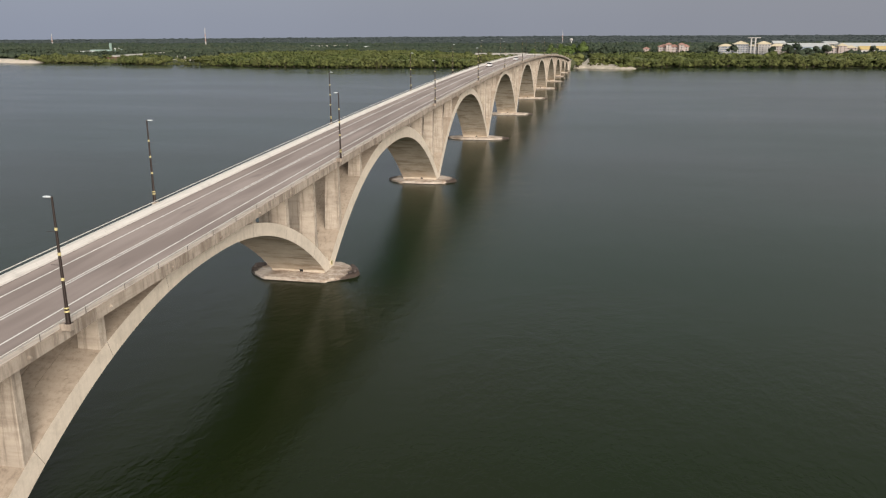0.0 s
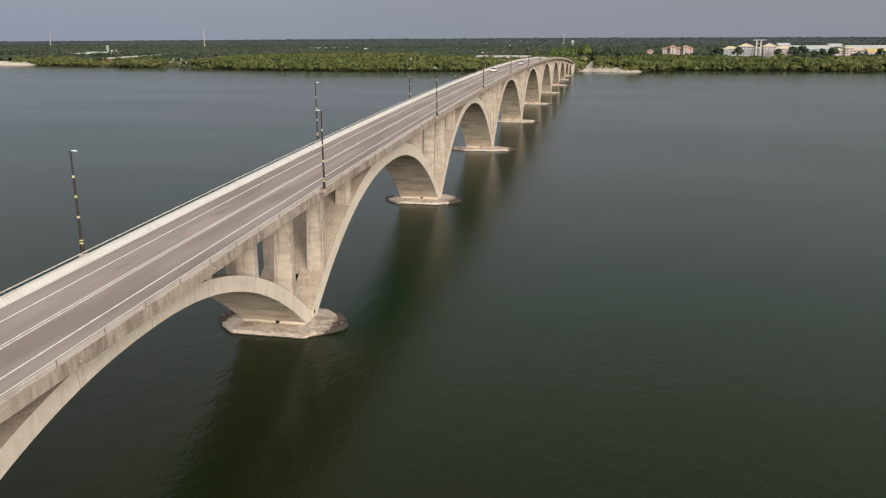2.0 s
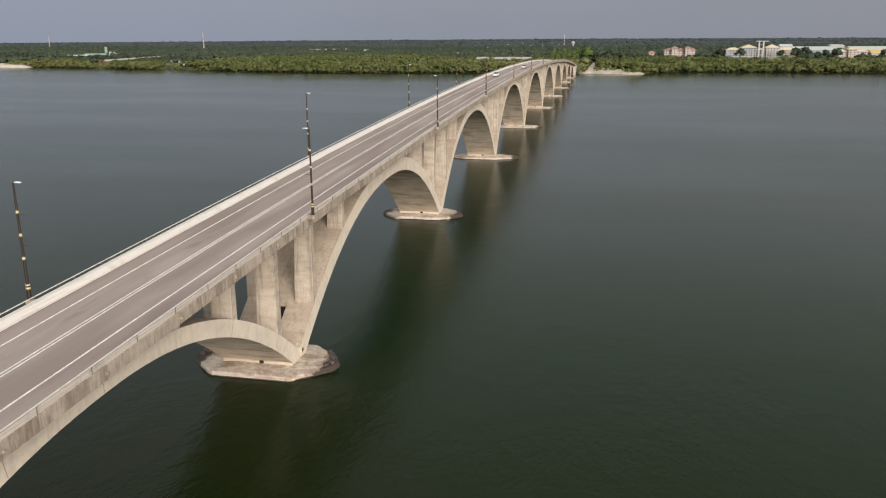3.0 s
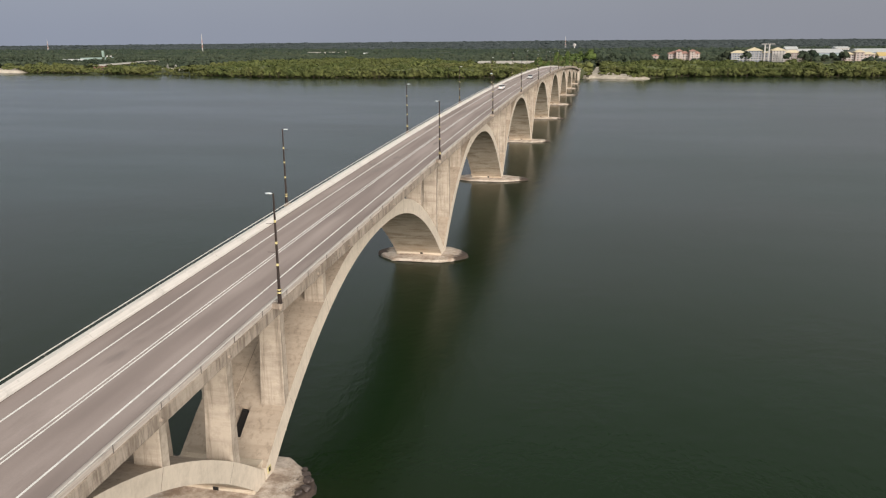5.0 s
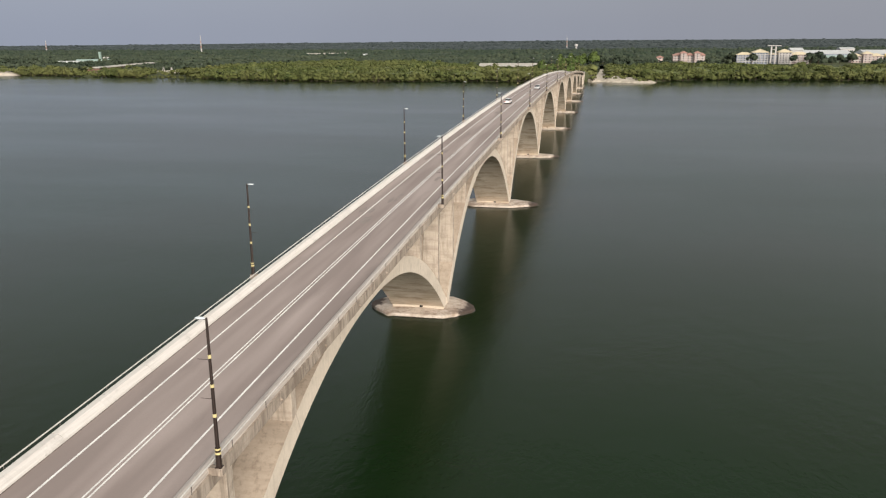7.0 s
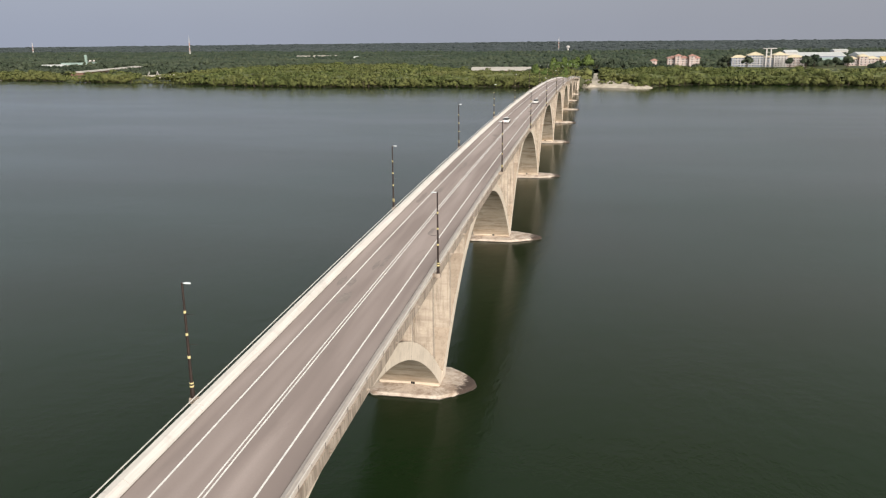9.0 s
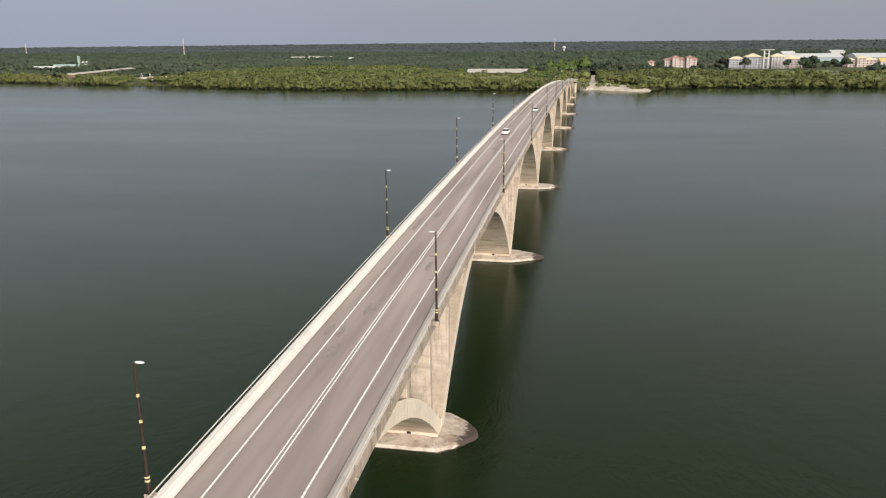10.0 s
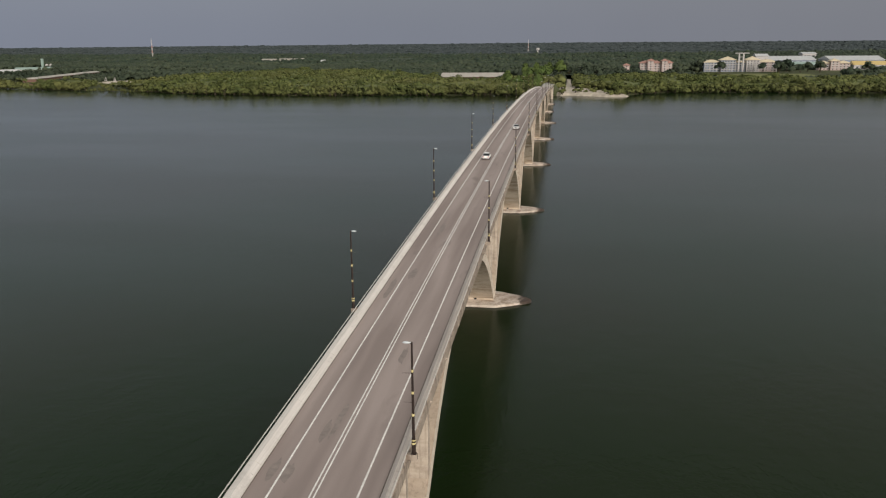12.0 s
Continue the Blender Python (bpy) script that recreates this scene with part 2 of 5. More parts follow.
def make_water():
    m, n, l, b = material("river_water", (0.012, 0.02, 0.012), 0.18, 0, 0.13)
    b.inputs["IOR"].default_value = 1.333
    p = world_coords(n, l)
    big = noise_tex(n, l, p, 0.009, 3, 0.5)
    c = mix(n, l, ramp(n, l, big, [(0.4, 0.0), (0.62, 1.0)]), (0.0056, 0.0172, 0.0046), (0.0088, 0.0144, 0.0034))
    l.new(c, b.inputs["Base Color"])
    # wind ripples, short chop and a slow swell; gusts rough up some stretches more than others
    gust = noise_tex(n, l, p, 0.035, 3, 0.5)
    ripple = noise_tex(n, l, world_coords(n, l, (1.0, 0.55, 1)), 1.7, 3, 0.6)
    chop = noise_tex(n, l, world_coords(n, l, (0.9, 0.6, 1)), 0.6, 3, 0.55)
    swell = noise_tex(n, l, world_coords(n, l, (1.0, 0.7, 1)), 0.2, 2, 0.5)
    h = mix(n, l, 0.55, ripple, chop)
    h = mix(n, l, ramp(n, l, gust, [(0.35, 0.45), (0.65, 1.0)]), (0.5, 0.5, 0.5), h)
    h = mix(n, l, 0.4, h, swell)
    # open water by the far bank lies calmer than the water round the near piers
    sep, reach = n.new("ShaderNodeSeparateXYZ"), n.new("ShaderNodeMapRange")
    l.new(p, sep.inputs["Vector"])
    reach.inputs["From Min"].default_value, reach.inputs["From Max"].default_value = 20, 420
    l.new(sep.outputs["Y"], reach.inputs["Value"])
    streaks = noise_tex(n, l, world_coords(n, l, (0.3, 1.0, 1)), 0.011, 4, 0.6)
    near, far = ramp(n, l, streaks, [(0.42, 0.26), (0.6, 0.21)]), ramp(n, l, streaks, [(0.42, 0.17), (0.62, 0.12)])
    l.new(mix(n, l, reach.outputs["Result"], near, far), b.inputs["Roughness"])
    bump(n, l, b, mix(n, l, reach.outputs["Result"], h, mix(n, l, 0.62, h, (0.5, 0.5, 0.5))), 0.5, 0.4)
    return m


def make_ground():
    m, n, l, b = material("river_bank_soil_and_grass", (0.1, 0.11, 0.05), 0.95, 0, 0.1)
    p = world_coords(n, l)
    a = noise_tex(n, l, p, 0.012, 5, 0.6)
    f = noise_tex(n, l, p, 0.2, 5, 0.7)
    c = mix(n, l, ramp(n, l, a, [(0.35, 0.0), (0.65, 1.0)]), (0.045, 0.055, 0.027), (0.08, 0.09, 0.042))
    c = mix(n, l, ramp(n, l, f, [(0.5, 0.0), (0.75, 0.7)]), c, (0.12, 0.10, 0.07))
    l.new(c, b.inputs["Base Color"])
    return m


ASPHALT, WATER, GROUND = make_asphalt(), make_water(), make_ground()
PAINT = plain("worn_white_road_paint", (0.72, 0.70, 0.67), 0.7, 0, 0.25, 1.5)
RAIL = plain("dull_galvanised_steel", (0.58, 0.55, 0.51), 0.5, 0.1, 0.2, 3.0)
POST = plain("weathered_steel", (0.16, 0.14, 0.125), 0.6, 0.2, 0.3, 3.0)
ALGAE = plain("wet_algae_stained_concrete", (0.055, 0.042, 0.032), 0.45, 0, 0.5, 0.9)
POLE = plain("dark_brown_painted_steel", (0.026, 0.016, 0.013), 0.5, 0.0, 0.4, 3.0)
BAND = plain("yellow_reflective_band", (0.58, 0.50, 0.25), 0.5, 0, 0.2, 6.0)
HEAD = plain("pale_grey_lamp_housing", (0.62, 0.66, 0.68), 0.4, 0.2, 0.1, 4.0)
JOINT = plain("dirty_concrete_joint", (0.27, 0.22, 0.17), 0.95, 0, 0.35, 1.5)
# black for the shade in hatches and drain holes, and for the marker print
DARK = plain("void_shade_and_sign_black", (0.012, 0.011, 0.01), 0.9, 0, 0.3, 1.0)
SAND = plain("pale_river_sand", (0.52, 0.46, 0.385), 0.95, 0, 0.3, 0.12, 0.1)
DAMP = plain("damp_brown_sand", (0.45, 0.40, 0.33), 0.95, 0, 0.4, 0.25, 0.1)
BARK = plain("grey_mangrove_bark", (0.075, 0.06, 0.046), 0.9, 0, 0.4, 1.0, 0.1)
MANGROVE = leafy("olive_mangrove_leaves", (0.055, 0.075, 0.024), (0.122, 0.140, 0.044), (0.150, 0.150, 0.055), 0.3, 0.13)
FOREST = leafy("dark_plantation_leaves", (0.015, 0.028, 0.020), (0.036, 0.053, 0.033), (0.068, 0.080, 0.048), 0.5)
# far leaves carry the haze of distance in their blue-grey colour
HAZED_LEAF = leafy("haze_tinted_forest_leaves", (0.029, 0.039, 0.042), (0.039, 0.051, 0.052), (0.054, 0.066, 0.064), 0.2, 0.03)
LAWN = plain("dry_mown_grass", (0.17, 0.18, 0.075), 0.95, 0, 0.3, 0.05, 0.1)
BRIGHT = leafy("bright_green_leaves", (0.042, 0.074, 0.02), (0.085, 0.13, 0.035), (0.105, 0.135, 0.038), 0.4, 0.2)


# ---- mesh helpers ----
def link_mesh(name, verts, faces, mat, parent=None, label="", smooth=False):
    me = bpy.data.meshes.new(name)
    me.from_pydata([tuple(v) for v in verts], [], faces)
    me.materials.append(mat)
    if smooth:
        me.polygons.foreach_set("use_smooth", [True] * len(me.polygons))
    me.update()
    ob = new(name, me)
    if parent is not None:
        ob.parent = parent
    if label:
        ob["label"] = label
    return ob


def part(name, bm, mat, parent=None, label="", smooth=False):
    me = bpy.data.meshes.new(name)
    bmesh.ops.recalc_face_normals(bm, faces=bm.faces[:])
    bm.to_mesh(me)
    bm.free()
    me.materials.append(mat)
    if smooth:
        me.polygons.foreach_set("use_smooth", [True] * len(me.polygons))
    ob = new(name, me)
    if parent is not None:
        ob.parent = parent
    if label:
        ob["label"] = label
    return ob


def share(name, me, m, parent):
    """Another object on the same mesh."""
    ob = new(name, me)
    ob.parent = parent
    ob.matrix_basis = m
    return ob


def box(bm, x0, x1, y0, y1, z0, z1, bevel=0.0):
    r = bmesh.ops.create_cube(bm, size=1)
    for v in r["verts"]:
        v.co = Vector(((x0 + x1) / 2 + v.co.x * (x1 - x0), (y0 + y1) / 2 + v.co.y * (y1 - y0), (z0 + z1) / 2 + v.co.z * (z1 - z0)))
    if bevel:
        edges = {e for v in r["verts"] for e in v.link_edges}
        bmesh.ops.bevel(bm, geom=list(edges), offset=bevel, segments=1, affect="EDGES")
    return r["verts"]


def tube(bm, rings, sides=8, cap=True):
    """A round body through rings of (centre, radius), each ring level in z."""
    loops = []
    for c, r in rings:
        loops.append([bm.verts.new((c[0] + r * math.cos(2 * math.pi * k / sides), c[1] + r * math.sin(2 * math.pi * k / sides), c[2])) for k in range(sides)])
    for a, b in zip(loops, loops[1:]):
        for k in range(sides):
            bm.faces.new((a[k], a[(k + 1) % sides], b[(k + 1) % sides], b[k]))
    if cap:
        bm.faces.new(loops[0][::-1])
        bm.faces.new(loops[-1])


def sweep(profile, ys, base):
    """Vertices and faces of a closed profile of (x, dz) drawn along y at heights base(y)."""
    n = len(profile)
    verts = [(x, y, base(y) + dz) for y in ys for x, dz in profile]
    faces = [(i * n + k, i * n + (k + 1) % n, (i + 1) * n + (k + 1) % n, (i + 1) * n + k) for i in range(len(ys) - 1) for k in range(n)]
    faces += [tuple(range(n))[::-1], tuple((len(ys) - 1) * n + k for k in range(n))]
    return verts, faces


# ---- the bridge ----
CREST = 291.6
PIERS = [-126.0, -67.5, 0.0, 77.8, 159.8, 246.2, 337.0, 423.4, 505.4, 583.2, 650.7, 709.0]
Y_START, Y_END = -128.0, 712.0


def level(y):
    """Height of the lamp feet, from which the deck's parts are set off."""
    return 23.07 - 0.845 * ((y - CREST) / 108.0) ** 2


bridge = new("bridge")
tagged(bridge, "long cream concrete multi-arch road bridge over a wide river", "bridge")
RIB_X = 4.1

ys_deck = list(np.linspace(Y_START, Y_END, 181))
link_mesh("deck_slab", *sweep([(-6.05, -0.36), (-5.64, -0.36), (-5.62, -0.55), (5.62, -0.55), (5.64, -0.36), (5.86, -0.36), (5.86, -1.3), (5.4, -1.4), (4.3, -1.75), (4.1, -2.2), (3.2, -2.2), (3.0, -1.85), (-3.0, -1.85), (-3.2, -2.2), (-4.1, -2.2), (-4.3, -1.75), (-5.4, -1.4), (-6.05, -1.3)], ys_deck, level), FASCIA, bridge, "rain-streaked concrete deck slab")
link_mesh("road_surface", *sweep([(-4.89, -0.545), (4.89, -0.545), (4.89, -0.45), (0, -0.42), (-4.89, -0.45)], ys_deck, level), ASPHALT, bridge, "worn grey-brown asphalt carriageway")


def strip(name, x, w, label):
    h = -0.42 - 0.03 * abs(x) / 4.89 + 0.007
    link_mesh(name, *sweep([(x - w / 2, h - 0.005), (x + w / 2, h - 0.005), (x + w / 2, h), (x - w / 2, h)], ys_deck, level), PAINT, bridge, label)


strip("edge_line", -3.12, 0.15, "worn white edge line")
strip("edge_line", 3.28, 0.15, "worn white edge line")
strip("centre_line", -0.10, 0.12, "white double centre line")
strip("centre_line", 0.22, 0.12, "white double centre line")

# thin dark line where the carriageway meets each parapet
GUTTER = plain("dark_gutter_tone", (0.14, 0.115, 0.095), 0.95, 0, 0.3, 1.0)
for x in (-4.85, 4.85):
    h = -0.45 + 0.006
    link_mesh("gutter_line", *sweep([(x - 0.04, h - 0.005), (x + 0.04, h - 0.005), (x + 0.04, h), (x - 0.04, h)], ys_deck, level), GUTTER, bridge, "thin dark line of dirt along the parapet")

# repaired and oil-darkened patches of the carriageway
TAR = plain("dark_asphalt_repair", (0.235, 0.198, 0.18), 0.9, 0, 0.25, 1.6)
rnd = random.Random(3)
for x, y, w, d in ((-1.9, 56.5, 0.7, 2.2), (-3.9, 61.8, 0.4, 1.6), (-2.7, 61.4, 0.45, 1.6), (-1.6, 67.7, 0.35, 2.0), (-3.9, 103, 0.45, 5.0), (-2.2, 109, 0.5, 3.0), (-1.0, 70, 0.3, 3.5), (-1.9, 132, 0.5, 4.0), (1.7, 83, 0.4, 2.4)):
    ring = [(x + w * math.cos(a) * rnd.uniform(0.6, 1.1), y + d * math.sin(a) * rnd.uniform(0.6, 1.1)) for a in (k * math.pi / 7 for k in range(14))]
    verts = [(px, py, level(py) - 0.42 - 0.03 * abs(px) / 4.89 + h) for h in (0.004, -0.004) for px, py in ring]
    link_mesh("road_patch", verts, [tuple(range(14))] + [(k, k + 14, (k + 1) % 14 + 14, (k + 1) % 14) for k in range(14)], TAR, bridge, "dark repaired patch of asphalt")

# parapets with their rails, in cast lengths
SEG = 10.0
n_seg = int((Y_END - Y_START) / SEG)
for s in (-1, 1):
    for i in range(n_seg):
        a, b = Y_START + i * SEG + 0.02, Y_START + (i + 1) * SEG - 0.02
        ys = list(np.linspace(a, b, 4))
        out = 5.72 if s > 0 else 5.88
        prof = [(s * 4.88, -0.55), (s * 4.93, -0.3), (s * 5.34, -0.03), (s * 5.37, 0.0), (s * (out - 0.03), 0.0), (s * out, -0.03), (s * out, -0.545)]
        if s > 0:
            prof = prof[::-1]
        wall = link_mesh("parapet", *sweep(prof, ys, level), CURB if s > 0 else PARAPET, bridge, "grimy cast concrete parapet length" if s > 0 else "pale cast concrete parapet length")
        rail_prof = [(s * (out + 0.08) + 0.045 * math.cos(k * math.pi / 4), 0.22 + 0.045 * math.sin(k * math.pi / 4)) for k in range(8)]
        link_mesh("rail", *sweep(rail_prof, [a - 0.02, b + 0.02], level), RAIL, bridge, "grey steel tube rail")

# rail posts: single ones along the near stretch, the rest joined
bm = bmesh.new()
box(bm, -0.02, 0.02, -0.02, 0.02, -0.35, 0.2, 0.004)
first = part("rail_post", bm, POST, bridge, "short grey steel rail post")
first.matrix_basis = pose(5.8, -97, level(-97) - 0.01)
far_posts = bmesh.new()
for s in (-1, 1):
    y = -127.0
    while y < Y_END:
        if -95 <= y <= 195:
            share("rail_post", first.data, pose(s * (5.8 if s > 0 else 5.96), y, level(y) - 0.01), bridge)
        elif (s, y) != (1, -97.0):
            px = 5.8 if s > 0 else -5.96
            box(far_posts, px - 0.02, px + 0.02, y - 0.02, y + 0.02, level(y) - 0.36, level(y) + 0.2)
        y += 5.0
tagged(part("rail_posts", far_posts, POST, bridge, "rows of short steel rail posts"), kind="stuff")

# drain spouts along the fascia
bm = bmesh.new()
tube(bm, [((0, 0, -0.02), 0.17), ((0, 0, 0.05), 0.17), ((0, 0, 0.06), 0.11), ((0, 0, 0.18), 0.1)], 10)
bmesh.ops.rotate(bm, verts=bm.verts, matrix=Matrix.Rotation(math.pi / 2, 3, "Y"))
first = part("drain_spout", bm, FASCIA, bridge, "round stained drain spout")
spout = first.data
first.matrix_basis = pose(5.86, -63.3, level(-63.3) - 0.9)
y = -54.1
while y < 700:
    share("drain_spout", spout, pose(5.86, y, level(y) - 0.9), bridge)
    y += 9.2


class Arch:
    """One span between two pier centres."""

    def __init__(self, y0, y1):
        self.y0, self.y1 = y0, y1
        self.mid, self.half = (y0 + y1) / 2, (y1 - y0) / 2 - 1.7
        self.sag = {0.0: 0.8, 77.8: 0.45}.get(y0, 0.2)  # extra depth of the ring at the crown
        self.crown = level(self.mid) - 3.2 - self.sag
        self.tilt = (level(y1) - level(y0)) / (y1 - y0)

    def low(self, y):
        u = abs(y - self.mid) / self.half
        skew = self.tilt * (y - self.mid) * max(0, 1 - u) * 0.9
        return self.crown - (self.crown - 0.7) * u ** 2.2 + skew

    def thick(self, y):
        u = abs(y - self.mid) / self.half
        slope = 2.2 * (self.crown - 0.7) / self.half * u ** 1.2
        return (1.3 + 0.5 * u * u) * math.sqrt(1 + slope * slope) + self.sag * max(0, 1 - u * u)

    def high(self, y):
        return min(self.low(y) + self.thick(y), level(y) - 1.7)


def body(name, ys, x0, x1, low, high, mat, parent, label="", top=None, under=None):
    verts, faces = [], []
    for y in ys:
        a, b = low(y), high(y)
        verts += [(x0, y, a), (x1, y, a), (x1, y, b), (x0, y, b)]
    for i in range(len(ys) - 1):
        for k in range(4):
            faces.append((i * 4 + k, i * 4 + (k + 1) % 4, i * 4 + 4 + (k + 1) % 4, i * 4 + 4 + k))
    e = (len(ys) - 1) * 4
    faces += [(3, 2, 1, 0), (e, e + 1, e + 2, e + 3)]
    ob = link_mesh(name, verts, faces, mat, parent, label)
    bm = bmesh.new()
    bm.from_mesh(ob.data)
    bmesh.ops.recalc_face_normals(bm, faces=bm.faces[:])
    bm.to_mesh(ob.data)
    bm.free()
    if under is not None:
        ob.data.materials.append(under)
        for p in ob.data.polygons:
            if p.normal.z < -0.15 and abs(p.normal.x) < 0.1:
                p.material_index = 1
    if top is not None:
        ob.data.materials.append(top)
        for p in ob.data.polygons:
            if p.normal.z > 0.15 and p.center.z > level(p.center.y) - 30:
                p.material_index = len(ob.data.materials) - 1
    return ob


def build_arch(a):
    arch = new("arch")
    arch.parent = bridge
    ys = list(np.linspace(a.mid - a.half - 1.5, a.mid + a.half + 1.5, 43))
    for s in (-1, 1):
        x0, x1 = sorted((s * 0.9, s * RIB_X))
        body("rib", ys, x0, x1, a.low, a.high, RIB, arch, "cream concrete arch rib, its top browned by grime and painted shade", GRIME_SHADE, SOFFIT)
        x0, x1 = sorted((s * 0.89, s * 0.92))
        body("joint", list(np.linspace(a.mid - a.half * 0.86, a.mid + a.half * 0.86, 37)), x0, x1, lambda y: a.high(y) - 0.05, lambda y: a.high(y) + 0.008, JOINT, arch, "dark open joint")
        # casting joints across the outer face, square to the rib's curve
        for k in range(1, 14, 2):
            y = a.mid + a.half * (k / 7 - 1)
            drop = (a.low(y + 0.2) - a.low(y - 0.2)) / 0.4
            z0, z1 = a.low(y) + 0.02, a.high(y) - 0.02
            lean = -drop * (z1 - z0) / (1 + drop * drop)
            z1 = z0 + (z1 - z0) / (1 + drop * drop)
            xs = (s * (RIB_X - 0.05), s * (RIB_X + 0.004))
            verts = [(x, y + t * lean + d, z0 + t * (z1 - z0)) for x in xs for t in (0, 1) for d in (-0.025, 0.025)]
            link_mesh("casting_joint", verts, [(0, 1, 3, 2), (4, 6, 7, 5), (0, 4, 5, 1), (2, 3, 7, 6), (0, 2, 6, 4), (1, 5, 7, 3)], JOINT, arch)
    body("soffit_slab", ys, -0.9, 0.9, lambda y: a.low(y) + 0.004, lambda y: a.low(y) + 0.4, SOFFIT, arch)
    h = a.half * 0.915
    body("top_slab", list(np.linspace(a.mid - h, a.mid + h, 37)), -0.9, 0.9, lambda y: a.high(y) - 0.45, lambda y: a.high(y) - 0.06, GRIME_SHADE, arch)
    for s in (-1, 1):
        ends = sorted((a.mid + s * a.half * 0.985, a.mid + s * (a.half + 0.8)))
        body("top_slab", list(np.linspace(*ends, 5)), -0.9, 0.9, lambda y: a.high(y) - 0.45, lambda y: a.high(y) - 0.05, GRIME_SHADE, arch)
        ends = sorted((a.mid + s * a.half * 0.916, a.mid + s * a.half * 0.984))
        body("top_slab", list(np.linspace(*ends, 4)), -0.9, -0.05, lambda y: a.high(y) - 0.45, lambda y: a.high(y) - 0.055, GRIME_SHADE, arch)
        # black plate set into the hatch in place of its inner shade
        body("opening_shade", list(np.linspace(*ends, 4)), -0.04, 0.88, lambda y: a.high(y) - 0.7, lambda y: a.high(y) - 0.55, DARK, arch, "black plate for the shade inside the arch-top hatch")
    # spandrel columns at every half panel
    panel = (a.y1 - a.y0) / 7
    for k in range(7):
        y = a.y0 + (k + 0.5) * panel
        top, foot = level(y) - 1.8, a.high(y)
        if top - foot < 0.25:
            continue
        for s in (-1, 1):
            bm = bmesh.new()
            tall = top - foot
            inner = 2.15 - min(0.5, tall * 0.045)
            d0, d1 = 0.46 + 0.012 * tall, 0.46
            vs = []
            for z, xi, d in ((max(foot - 0.9, a.low(y) + 0.5), inner, d0), (top + 0.02, 2.15, d1)):
                vs.append([bm.verts.new((s * xx, yy, z)) for xx, yy in ((xi, y - d), (RIB_X - 0.03, y - d), (RIB_X - 0.03, y + d), (xi, y + d))])
            for i in range(4):
                bm.faces.new((vs[0][i], vs[0][(i + 1) % 4], vs[1][(i + 1) % 4], vs[1][i]))
            bm.faces.new(vs[0][::-1])
            bm.faces.new(vs[1])
            bmesh.ops.bevel(bm, geom=[e for e in bm.edges if abs(e.verts[0].co.z - e.verts[1].co.z) > 0.2], offset=0.05, segments=1, affect="EDGES")
            part("column", bm, COLUMN, arch, "tapered concrete spandrel column")
        bm = bmesh.new()
        box(bm, -RIB_X, RIB_X, y - 0.5, y + 0.5, top - 0.35, top + 0.0, 0.03)
        part("cross_beam", bm, COLUMN, arch)


